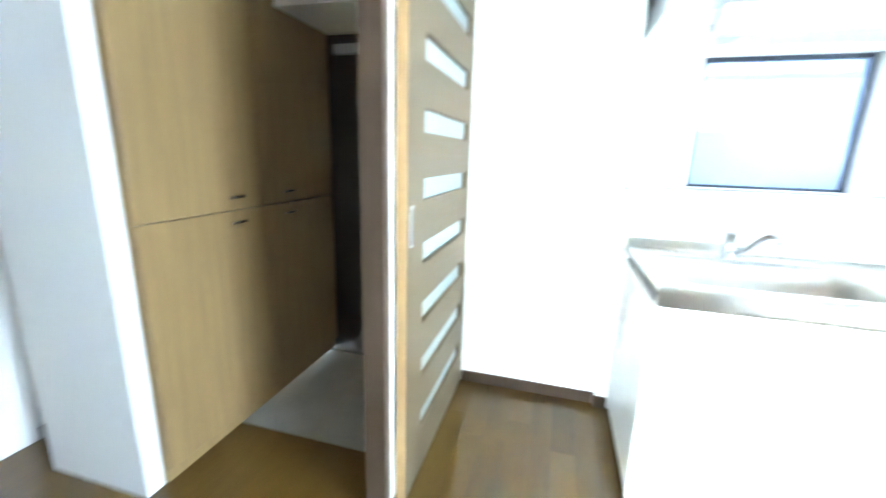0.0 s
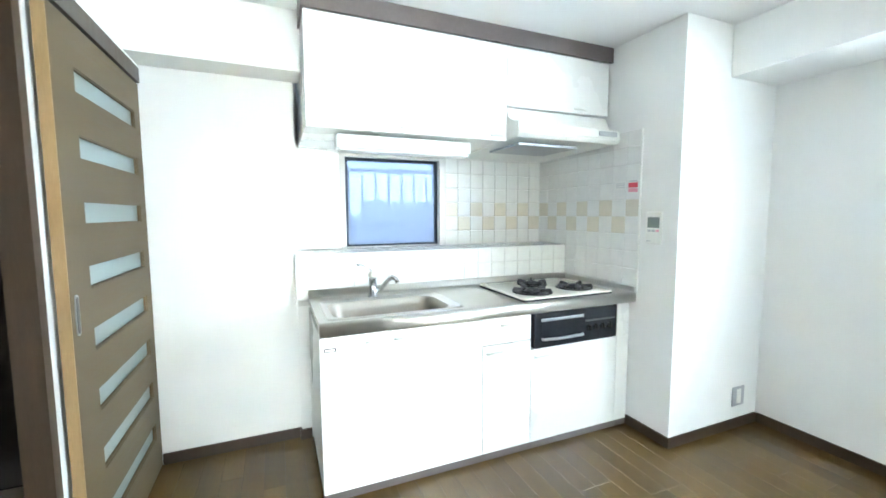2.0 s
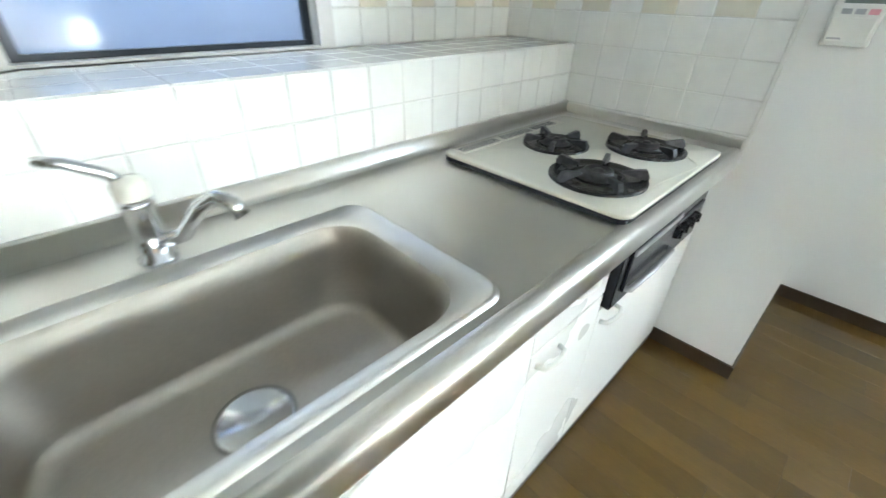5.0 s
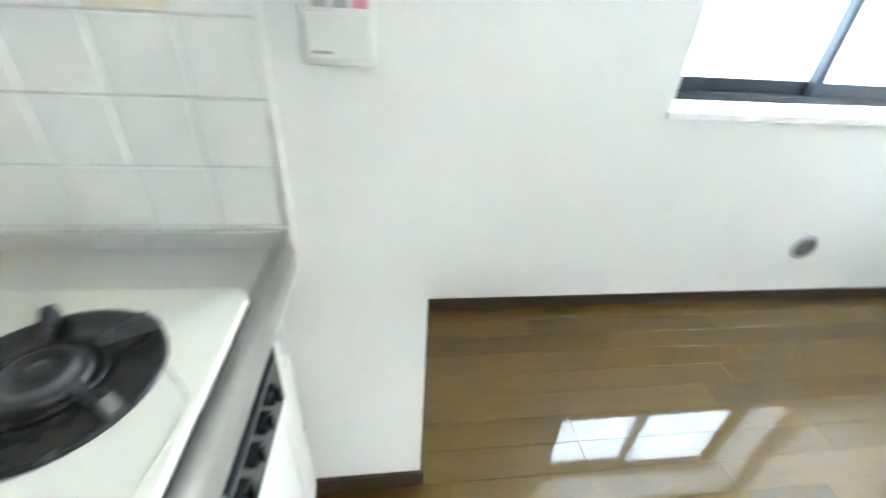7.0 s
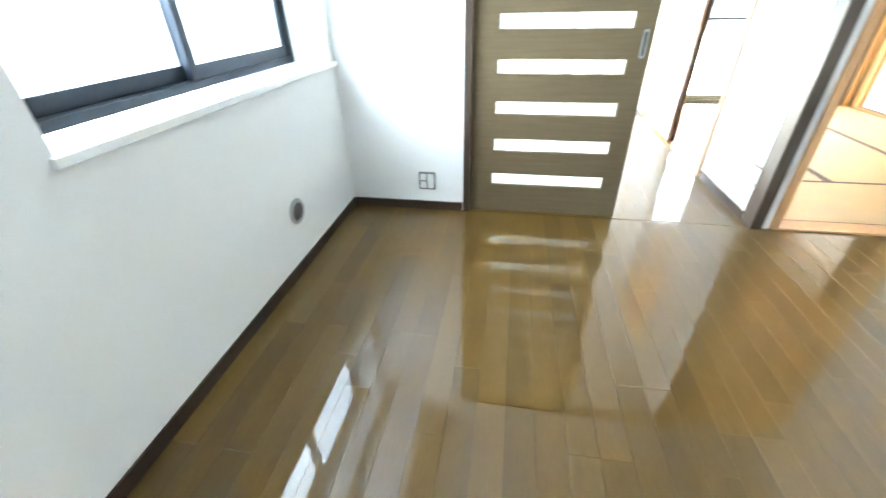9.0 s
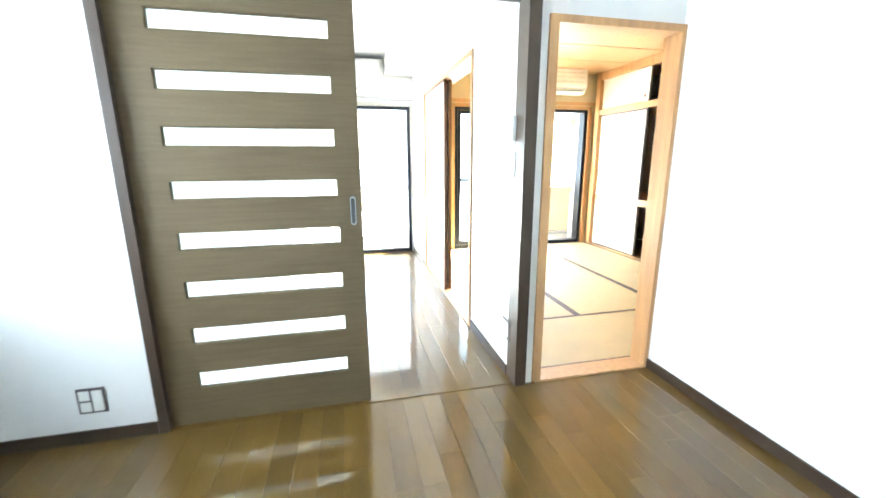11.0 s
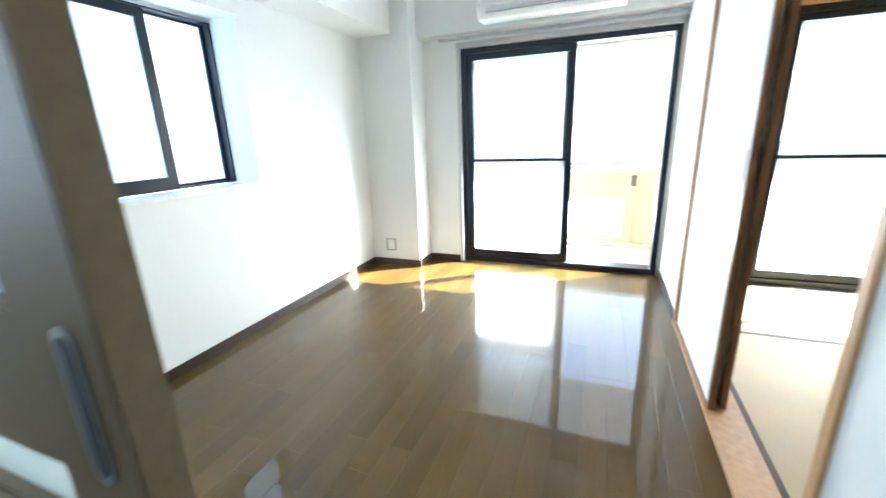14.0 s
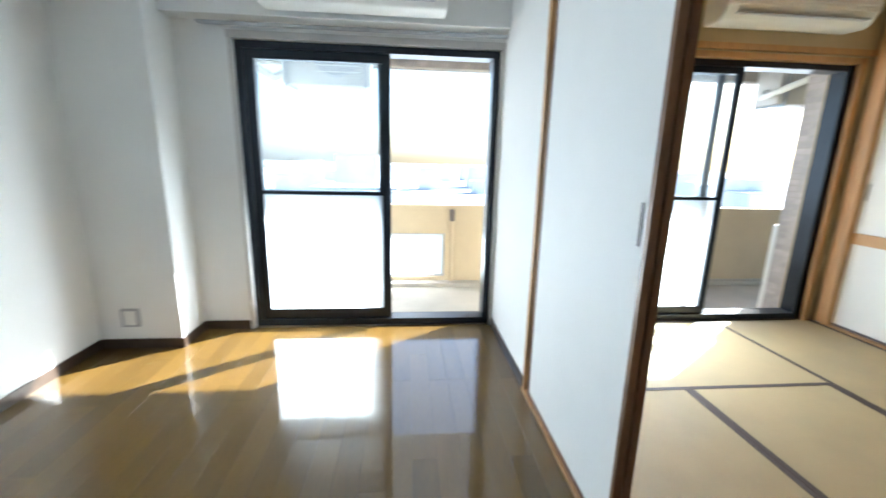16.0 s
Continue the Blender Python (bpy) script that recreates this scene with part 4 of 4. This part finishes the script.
# ---- windows and balcony doors ----
def bar_frame(x0, x1, z0, z1, y0, y1, w, wb=None, mid=None):
    """Four bars, and a middle rail at height mid."""
    wb = wb or w
    rows = [(x0, x0 + w, y0, y1, z0, z1), (x1 - w, x1, y0, y1, z0, z1), (x0 + w, x1 - w, y0, y1, z0, z0 + wb), (x0 + w, x1 - w, y0, y1, z1 - w, z1)]
    if mid:
        rows.append((x0 + w, x1 - w, y0, y1, mid - 0.012, mid + 0.012))
    return boxes(*rows)


def slider(name, m, width, z0, z1, sashes, label, fw=0.028, lock=None, deep=0.045, lower=None):
    """A sliding window in the x-z plane. sashes: x0, x1, depth, stile, glass, height of a middle rail."""
    w = thing(name, (0, 0, 0), label, "window")
    tagged(w, kind="structure")
    part("window_frame", bar_frame(0, width, z0, z1, -deep, deep, fw), ALUDARK, w)
    for x0, x1, dy, st, glass, mid in sashes:
        s = part("sash", bar_frame(x0, x1, z0 + fw, z1 - fw, dy - 0.014, dy + 0.014, st, st * 1.3, mid), ALUDARK, w)
        cuts = [(z0 + fw + st, z1 - fw - st * 0.7, glass)]
        if mid and lower:
            cuts = [(z0 + fw + st, mid - 0.008, lower), (mid + 0.008, z1 - fw - st * 0.7, glass)]
        for p0, p1, kind in cuts:
            part("pane", bx(x0 + st * 0.7, x1 - st * 0.7, dy - 0.003, dy + 0.003, p0, p1), kind, s).visible_shadow = False
    if lock:
        lx, lz = lock
        part("latch", box(bmesh.new(), lx - 0.012, lx + 0.012, -0.05, -0.026, lz - 0.04, lz + 0.04, r=0.004), ALUDARK, w)
    w.matrix_world = m
    return w


# kitchen window with its steel lining, grille behind
slider("window_kitchen", pose(1.036, 0.345, 0, 0, 0, 0), 0.676, 1.094, 1.712, ((0.010, 0.666, 0.0, 0.012, FROSTK, None),), "small dark-framed kitchen window with frosted glass", 0.010, deep=0.014)
lining = structure("window_lining", boxes((1.000, 1.035, NY - 0.014, 0.33, LEDGE + 0.002, 1.75), (1.713, 1.762, NY - 0.014, 0.33, LEDGE + 0.002, 1.75), (1.035, 1.713, NY - 0.014, 0.33, 1.713, 1.75), (1.035, 1.713, NY - 0.014, 0.33, LEDGE + 0.002, LEDGE + 0.008)), GREYLIGHT, "steel lining of the kitchen window", "window lining")
grille = thing("window_grille", (1.37, 0.47, 1.05), "white vertical bars outside the kitchen window", "grille")
for k in range(7):
    part("bar", smooth(box(bmesh.new(), 1.075 + 0.098 * k, 1.095 + 0.098 * k, 0.455, 0.475, 1.12, 1.66, r=0.006)), WHITEPLASTIC, grille)
for z in (1.13, 1.63):
    part("rail", bx(1.0, 1.76, 0.476, 0.488, z, z + 0.03), ALUGREY, grille)
structure("backdrop_corridor", bx(-1.2, 3.9, 1.45, 1.5, -0.2, 2.5), CORRIDOR, "pale grey blue wall across the open corridor", "wall")

slider("window_dining", pose(WX, -1.90, 0, 0, 0, -90), 1.59, 0.93, 1.985, ((0.03, 0.83, 0.02, 0.042, FROST, None), (0.78, 1.56, -0.02, 0.042, FROST, None)), "dark bronze sliding window with frosted glass in the dining kitchen", 0.032)
slider("window_living", pose(WX, -3.78, 0, 0, 0, -90), 1.67, 0.945, 1.88, ((0.03, 0.64, 0.02, 0.042, FROST, None), (0.585, 1.285, -0.02, 0.048, FROST, None), (1.20, 1.655, 0.028, 0.010, FROST, None)), "dark bronze sliding window with frosted glass in the living room", 0.010, lock=(0.61, 1.40), deep=0.04)
structure("window_sill", box(bmesh.new(), E - 0.018, WX - 0.052, -3.49, -1.885, 0.901, 0.929, r=0.003), WHITEGLOSS, "white window sill board of the dining kitchen", "sill")
structure("window_sill_edge", box(bmesh.new(), E - 0.018, E - 0.001, S1 + 0.002, -3.4905, 0.901, 0.929, r=0.003), WHITEGLOSS, "white end of the window sill board", "sill")
structure("window_sill_living", box(bmesh.new(), E - 0.018, WX - 0.052, -5.465, -3.77, 0.921, 0.944, r=0.003), WHITEGLOSS, "white window sill board of the living room", "sill")

slider("balcony_door", pose(BW0, -7.10, 0, 0, 0, 0), BW1 - BW0, 0.005, BWH, ((0.715, 1.625, 0.022, 0.055, FROSTB, 0.955), (0.75, 1.62, -0.018, 0.048, FROSTB, 0.955)), "dark bronze balcony door with one side slid open", 0.042, lock=(0.775, 0.90), deep=0.062, lower=FROST)
slider("balcony_door_tatami", pose(TB0, -7.10, 0, 0, 0, 0), TB1 - TB0, 0.005, BWH + 0.02, ((0.80, 1.90, 0.022, 0.045, FROSTB, 0.955), (0.90, 1.93, -0.018, 0.045, FROSTB, 0.955)), "dark bronze balcony door of the tatami room, half open", 0.04, lock=(0.93, 0.92), deep=0.062, lower=FROST)
structure("trim_balcony_door", boxes((BW0 - 0.022, BW0, -7.15, SOUTH + 0.012, 0, BWH + 0.03), (BW1, BW1 + 0.022, -7.15, SOUTH + 0.012, 0, BWH + 0.03), (BW0 - 0.03, BW1 + 0.03, -7.15, SOUTH + 0.012, BWH + 0.002, BWH + 0.045)),
          GREYLIGHT, "pale grey lining of the balcony door", "door frame")
structure("trim_balcony_tatami", boxes((TB0 - 0.05, TB0, -7.14, SOUTH + 0.015, 0, BWH + 0.06), (TB1, TB1 + 0.05, -7.14, SOUTH + 0.015, 0, BWH + 0.06), (TB0 - 0.05, TB1 + 0.05, -7.14, SOUTH + 0.015, BWH + 0.022, BWH + 0.06)),
          PALEWOOD, "pale wooden frame of the tatami room's balcony door", "door frame")
rail = thing("curtain_rail", (1.7, -6.95, 1.95), "grey double curtain rail above the balcony door", "curtain rail")
for y in (-6.955, -6.925):
    part("track", box(bmesh.new(), BW0 - 0.02, BW1 + 0.16, y - 0.006, y + 0.006, 1.945, 1.96, r=0.002), GREYPRINT, rail)
for x in (1.0, 1.72, 2.5):
    part("bracket", box(bmesh.new(), x, x + 0.02, SOUTH + 0.001, -6.918, 1.9605, 1.965, r=0.001), GREYPRINT, rail)


# ---- living room ----
def air_conditioner(label, m):
    a = thing("air_conditioner", (0, 0, 0), label, "air conditioner")
    bm = bmesh.new()
    prof = [(-6.879, 2.02), (-6.879, 2.37), (-6.70, 2.37), (-6.665, 2.34), (-6.655, 2.10), (-6.70, 2.03), (-6.74, 2.012)]
    lo = [bm.verts.new((1.275, y, z)) for y, z in prof]
    hi = [bm.verts.new((2.30, y, z)) for y, z in prof]
    for i in range(len(prof)):
        j = (i + 1) % len(prof)
        bm.faces.new((lo[i], lo[j], hi[j], hi[i]))
    bm.faces.new(lo)
    bm.faces.new(hi[::-1])
    bmesh.ops.bevel(bm, geom=list(bm.edges), offset=0.008, segments=2, affect="EDGES")
    part("casing", smooth(bm, 35), WHITEPLASTIC, a)
    part("front_panel", smooth(box(bmesh.new(), 1.30, 2.275, -6.655, -6.640, 2.12, 2.335, r=0.005)), WHITEPLASTIC, a)
    for k in range(3):
        part("intake_slit", bx(1.33, 2.245, -6.6405, -6.6395, 2.155 + 0.055 * k, 2.16 + 0.055 * k), GREYPRINT, a)
    flap = boxes((1.345, 2.23, -6.69, -6.662, 2.045, 2.055))
    part("flap", flap, GREYPRINT, a, "grey air outlet flap")
    a.matrix_world = m


air_conditioner("white wall-mounted air conditioner above the balcony door", pose(0, 0.03, -0.015))
air_conditioner("white air conditioner above the tatami room's balcony door", pose(-2.75, -0.125, 0.07))


def fusuma(name, m, width, height, label, edge, knob=True):
    """A paper door along x, face at y = 0."""
    f = thing(name, (0, 0, 0), label, "paper door")
    part("paper", bx(0.018, width - 0.018, 0.003, 0.021, 0.018, height - 0.018), FUSUMA, f)
    part("frame", boxes((0, 0.018, 0, 0.024, 0, height), (width - 0.018, width, 0, 0.024, 0, height), (0.018, width - 0.018, 0, 0.024, 0, 0.018), (0.018, width - 0.018, 0, 0.024, height - 0.018, height)), edge, f, "wooden edge frame")
    if knob:
        for side in (-0.0005, 0.0225):
            part("pull", box(bmesh.new(), 0.036, 0.049, side, side + 0.002, 0.96, 1.08, r=0.0008), GREYTRIM, f, "small dark recessed pull")
    f.matrix_world = m
    return f


fusuma("paper_door", pose(0.845, -5.225, 0.02, 0, 0, -90) , 0.85, 1.883, "white paper sliding door with brown edges, slid shut", BROWNWOOD)
fusuma("paper_door", pose(0.795, -5.25, 0.02, 0, 0, -90), 0.82, 1.883, "white paper sliding door stacked behind the other", BROWNWOOD)


def switches():
    i = thing("intercom", (XP, -3.65, 1.3), "white wall intercom on the living room wall", "intercom")
    y = -3.69
    part("case", smooth(box(bmesh.new(), XP + 0.001, XP + 0.03, y - 0.036, y + 0.036, 1.33, 1.455, r=0.006)), WHITEPLASTIC, i)
    part("display", box(bmesh.new(), XP + 0.0302, XP + 0.032, y - 0.03, y + 0.005, 1.40, 1.435, r=0.0005), LCD, i)
    s = thing("light_switch", (XP, -3.65, 1.16), "white light switch plate on the wall", "switch")
    part("plate", smooth(box(bmesh.new(), XP + 0.001, XP + 0.009, y - 0.034, y + 0.034, 1.145, 1.275, r=0.003)), WHITEPLASTIC, s)
    part("rocker", box(bmesh.new(), XP + 0.0092, XP + 0.012, y - 0.014, y + 0.014, 1.18, 1.24, r=0.001), WHITEGLOSS, s)


switches()
socket = thing("ceiling_socket", (2.0, -4.6, H2), "small white ceiling lamp socket", "lamp socket")
part("body", smooth(lathe(bmesh.new(), (1.95, -4.7, H2 - 0.03), [(0.0001, 0), (0.03, 0), (0.032, 0.004), (0.032, 0.03)])), WHITEPLASTIC, socket)


# ---- tatami room ----
def tatami(x0, x1, y0, y1, along):
    m = thing("tatami_mat", ((x0 + x1) / 2, (y0 + y1) / 2, -0.05), "straw tatami mat with dark cloth borders", "tatami mat", "tatami mats")
    part("straw", bx(x0 + 0.001, x1 - 0.001, y0 + 0.001, y1 - 0.001, -0.05, 0.0), TATAMI, m)
    w = 0.028
    for k in range(2):
        if along == "x":
            a = (x0 + 0.001, x1 - 0.001, y0 + 0.001, y0 + w, 0.0002, 0.0018) if k == 0 else (x0 + 0.001, x1 - 0.001, y1 - w, y1 - 0.001, 0.0002, 0.0018)
        else:
            a = (x0 + 0.001, x0 + w, y0 + 0.001, y1 - 0.001, 0.0002, 0.0018) if k == 0 else (x1 - w, x1 - 0.001, y0 + 0.001, y1 - 0.001, 0.0002, 0.0018)
        part("border", bx(*a), TATAMIEDGE, m, "dark brown cloth border")


tatami(-0.91, 0.735, SOUTH, -6.09, "x")
tatami(-0.91, -0.045, -6.09, -4.41, "y")
tatami(-0.045, 0.735, -6.09, -4.41, "y")
tatami(-0.91, 0.735, -4.41, S2 - 0.012, "x")
tatami(TW + 0.01, -0.91, SOUTH, -5.33, "y")
tatami(TW + 0.01, -0.91, -5.33, S2 - 0.012, "y")


def closet():
    c = thing("built_in_closet", (-2.1, -5.3, 0), "open built-in closet of pale wood with shelves and upper cupboards", "closet")
    x0, x1 = -2.61, TW
    ys, yd, yn = SOUTH + 0.08, -5.15, -4.20
    part("floor_board", bx(x0, x1 - 0.06, ys, yn, -0.05, 0.02), BROWNWOOD, c)
    part("threshold", bx(x1 - 0.06, x1 + 0.008, ys, yn, -0.05, 0.012), PALEWOOD, c)
    for y, w in ((ys - 0.04, 0.09), (yd - 0.03, 0.085), (yn, 0.09)):
        part("post", box(bmesh.new(), x1 - 0.06, x1 + 0.02, y, y + w, 0.0125, H2 - 0.03, r=0.003), PALEWOOD, c)
    part("divider", bx(x0, x1 - 0.061, yd - 0.02, yd + 0.02, 0.021, H2 - 0.03), CLOSETWALL, c)
    for a, b in ((ys + 0.05, yd - 0.03), (yd + 0.055, yn)):
        part("shelf", bx(x0, x1 - 0.062, a, b, 0.715, 0.735), PALEWOOD, c)
        part("shelf_edge", box(bmesh.new(), x1 - 0.0615, x1 - 0.025, a, b, 0.655, 0.737, r=0.002), PALEWOOD, c)
        part("lintel", box(bmesh.new(), x1 - 0.06, x1 + 0.012, a, b, 1.825, 1.895, r=0.002), PALEWOOD, c)
        part("upper_floor", bx(x0, x1 - 0.061, a, b, 1.85, 1.87), PALEWOOD, c)
        part("top_rail", box(bmesh.new(), x1 - 0.06, x1 + 0.012, a, b, 2.285, H2 - 0.03, r=0.002), PALEWOOD, c)
    part("lining", boxes((x0, x1 - 0.061, SOUTH, ys - 0.001, 0, H2 - 0.03), (x0, x1 - 0.061, yn + 0.001, yn + 0.05, 0, H2 - 0.03)), CLOSETWALL, c)


closet()
fusuma("closet_door", pose(TW - 0.03, -6.90, 0.013, 0, 0, 90), 0.92, 1.81, "white paper closet door with thin dark edges", GREYTRIM)
upper = thing("upper_closet_door", (TW, -6.45, 1.9), "small cream upper closet door with a round pull", "closet door")
part("panel", bx(TW - 0.05, TW - 0.03, -6.90, -5.985, 1.897, 2.283), CREAM, upper)
part("pull", smooth(cyl(bmesh.new(), (TW - 0.0295, -6.04, 1.97), (TW - 0.024, -6.04, 1.97), 0.018)), BROWNWOOD, upper)
structure("wall_tatami_side", bx(TW - 0.06, TW, -4.10, S2 - 0.001, 0, H2 - 0.03), SANDWALL, "beige sand wall beside the closet", "wall")
structure("trim_tatami_picture_rail", boxes((TW + 0.0, XT - 0.001, SOUTH + 0.001, SOUTH + 0.02, 1.965, 2.005), (XT - 0.02, XT - 0.001, SOUTH + 0.02, S2, 1.965, 2.005)), PALEWOOD, "pale wooden picture rail", "trim")
structure("trim_tatami_post", bx(TB1 + 0.055, XT - 0.001, SOUTH + 0.001, SOUTH + 0.012, 0, 0.04), PALEWOOD, "pale wooden floor trim", "trim")


# ---- balcony and distance ----
structure("balcony_floor", bx(-3.2, 3.9, -8.33, -7.21, -0.25, -0.10), CONCRETE, "grey concrete balcony floor", "balcony floor")
structure("balcony_kerb", bx(-3.2, 3.9, -8.328, -8.22, -0.0995, -0.06), CONCRETE, "raised concrete edge of the balcony", "kerb")
structure("balcony_parapet", boxes((-3.2, 1.10, -8.46, -8.33, -0.25, 0.74), (1.80, 3.9, -8.46, -8.33, -0.25, 0.74), (1.10, 1.80, -8.46, -8.33, -0.25, -0.02), (1.10, 1.80, -8.46, -8.33, 0.445, 0.74)), BEIGEPAINT, "beige painted concrete balcony parapet with a glazed opening", "parapet")
panel = thing("parapet_panel", (1.45, -8.4, -0.02), "milky glass panel in a metal frame in the parapet", "panel")
part("frame", boxes((1.10, 1.118, -8.41, -8.36, -0.02, 0.445), (1.782, 1.80, -8.41, -8.36, -0.02, 0.445), (1.118, 1.782, -8.41, -8.36, -0.02, -0.004), (1.118, 1.782, -8.41, -8.36, 0.429, 0.445)), ALUGREY, panel)
part("glass", bx(1.118, 1.782, -8.388, -8.38, -0.004, 0.429), FROST, panel).visible_shadow = False
structure("balcony_soffit", bx(-3.2, 3.9, -8.46, -7.21, 2.26, 2.45), CONCRETE, "concrete slab of the balcony above", "slab")
beam = structure("balcony_fascia", bx(-3.2, 3.9, -8.47, -8.33, 2.04, 2.2595), CONCRETE, "tiled lower edge of the balcony above", "fascia")


def facade_tiles(parent, x0, x1, z0, z1, y, pitch_x=0.10, pitch_z=0.05, m=None):
    me = link("facing_tile", box(bmesh.new(), -pitch_x / 2 + 0.004, pitch_x / 2 - 0.004, 0, 0.006, -pitch_z / 2 + 0.003, pitch_z / 2 - 0.003), BRICKTILE)
    mesh = me.data
    bpy.data.objects.remove(me)
    for i in range(int((x1 - x0) / pitch_x)):
        for k in range(int((z1 - z0) / pitch_z)):
            ob = new("facing_tile", mesh)
            ob.parent = parent
            px, pz = x0 + pitch_x * (i + 0.5), z0 + pitch_z * (k + 0.5)
            ob.matrix_basis = m @ Matrix.Translation((px, 0, pz)) if m else pose(px, y, pz)


facade_tiles(beam, -1.7, 2.6, 2.045, 2.255, -8.3299)
pier = structure("balcony_pier", bx(-2.05, -1.72, -7.42, -7.215, -0.10, 2.2595), CONCRETE, "tiled pier between two balconies", "pier")
facade_tiles(pier, -7.42, -7.215, -0.10, 2.25, 0, m=pose(-1.7199, 0, 0, 0, 0, 90))
structure("balcony_end", boxes((-3.3, -3.2, -8.46, -7.21, -0.25, 2.45), (3.9, 4.0, -8.46, -7.21, -0.25, 2.45)), CONCRETE, "concrete end wall of the balcony", "wall")


def hung_unit(x, y, z, label):
    u = thing("outdoor_unit", (x, y, z), label, "outdoor unit", "ceiling-hung outdoor units")
    # Grey on a white unit: shade below the slab is put into the colour.
    part("casing", smooth(box(bmesh.new(), x - 0.36, x + 0.36, y - 0.14, y + 0.14, z, z + 0.5, r=0.012)), GREYLIGHT, u)
    bm = bmesh.new()
    lathe(bm, (0, 0, 0), [(0.19, 0.0), (0.19, 0.012), (0.17, 0.014), (0.165, 0.003), (0.0001, 0.003)])
    bmesh.ops.transform(bm, verts=bm.verts, matrix=Matrix.Translation((x - 0.08, y + 0.141, z + 0.25)) @ Matrix.Rotation(radians(-90), 4, "X"))
    part("fan_ring", smooth(bm), GREYPRINT, u)
    for k in range(7):
        part("guard_bar", box(bmesh.new(), x - 0.26, x + 0.10, y + 0.150, y + 0.155, z + 0.10 + 0.05 * k, z + 0.106 + 0.05 * k), WHITEPLASTIC, u)
    for dx in (-0.33, 0.31):
        part("hanger", boxes((x + dx, x + dx + 0.02, y - 0.16, y - 0.142, z - 0.02, 2.258), (x + dx, x + dx + 0.02, y + 0.157, y + 0.175, z - 0.02, 2.258), (x + dx, x + dx + 0.02, y - 0.142, y + 0.157, z - 0.02, z - 0.002)), ALUGREY, u)
    part("pipe", smooth(tube(bmesh.new(), [(x + 0.365, y, z + 0.12), (x + 0.45, y + 0.05, z + 0.06), (x + 0.5, y + 0.25, z + 0.08), (x + 0.5, y + 0.60, z + 0.15), (x + 0.5, y + 0.66, z + 0.3)], 0.028)), WHITEPLASTIC, u, "wrapped white pipe")


hung_unit(-2.25, -7.98, 1.76, "white outdoor unit hung under the balcony slab, casing greyed for shade")
hung_unit(2.16, -8.02, 1.78, "white outdoor unit hung beside the balcony door, casing greyed for shade")
pipe = thing("drain_pipe", (1.03, -8.31, -0.06), "short grey drain pipe on the parapet", "pipe")
part("tube", smooth(cyl(bmesh.new(), (1.03, -8.306, -0.06), (1.03, -8.306, 0.66), 0.016)), BEIGEPAINT, pipe)
part("bracket", box(bmesh.new(), 1.005, 1.055, -8.329, -8.285, 0.58, 0.70, r=0.004), GREYTRIM, pipe)
meter = thing("pipe_box", (-1.77, -7.45, 0.2), "cream pipe cover on the balcony wall", "pipe cover")
part("cover", smooth(box(bmesh.new(), -1.80, -1.735, -7.485, -7.422, -0.098, 0.70, r=0.01)), WHITEPLASTIC, meter)
structure("ground", bx(-900, 900, -1500, -40, -19, -18), GROUND, "ground below the building with haze put into its colour", "ground")
random.seed(7)
for k in range(46):
    bx_ = random.uniform(-190, 190)
    by_ = -random.uniform(120, 420)
    hh = random.uniform(6, 14) + (6 if random.random() < 0.15 else 0)
    ww, dd = random.uniform(8, 26), random.uniform(8, 20)
    b = thing("distant_house", (bx_, by_, -18), "distant building beyond the balcony, paled by haze in its colour", "building", "distant town")
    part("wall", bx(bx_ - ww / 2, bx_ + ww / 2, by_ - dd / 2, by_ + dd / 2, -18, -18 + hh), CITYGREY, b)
    part("roof", bx(bx_ - ww / 2 - 0.4, bx_ + ww / 2 + 0.4, by_ - dd / 2 - 0.4, by_ + dd / 2 + 0.4, -18 + hh, -17.4 + hh), GREYPRINT, b)


# ---- floor boards ----
def boards():
    floor = structure("floor", boxes((0, E, S1, 0, -0.12, -0.012), (XP, E, SOUTH, S2, -0.12, -0.012)), UNDERFLOOR, "glossy brown wooden board floor", "floor")
    cache = {}

    def board(w, l):
        key = (round(w, 3), round(l, 3))
        if key not in cache:
            bm = bmesh.new()
            a, b, d = w / 2 - 0.0003, l / 2 - 0.0003, 0.0003
            lo = [bm.verts.new(v) for v in ((-a, -b, -0.012), (a, -b, -0.012), (a, b, -0.012), (-a, b, -0.012))]
            md = [bm.verts.new(v) for v in ((-a, -b, -d), (a, -b, -d), (a, b, -d), (-a, b, -d))]
            hi = [bm.verts.new(v) for v in ((-a + d, -b + d, 0), (a - d, -b + d, 0), (a - d, b - d, 0), (-a + d, b - d, 0))]
            bm.faces.new(hi)
            for u, v in ((lo, md), (md, hi)):
                for i in range(4):
                    bm.faces.new((u[i], u[(i + 1) % 4], v[(i + 1) % 4], v[i]))
            me = bpy.data.meshes.new("board")
            bm.to_mesh(me)
            bm.free()
            me.materials.append(FLOORWOOD)
            cache[key] = me
        return cache[key]

    rng = random.Random(3)
    for x0, x1, y0, y1 in ((0, E, S1, 0), (XP, E, SOUTH, S2)):
        n = int(round((x1 - x0) / 0.101))
        w = (x1 - x0) / n
        for i in range(n):
            y = y0
            first = rng.choice((0.3, 0.6, 0.9, 0.75, 0.45))
            while y < y1 - 0.01:
                l = min(first, y1 - y)
                first = 0.9
                if y1 - y - l < 0.12:
                    l = y1 - y
                ob = new("board", board(w, l))
                ob.parent = floor
                ob.location = (x0 + w * (i + 0.5), y + l / 2, 0)
                y += l


boards()
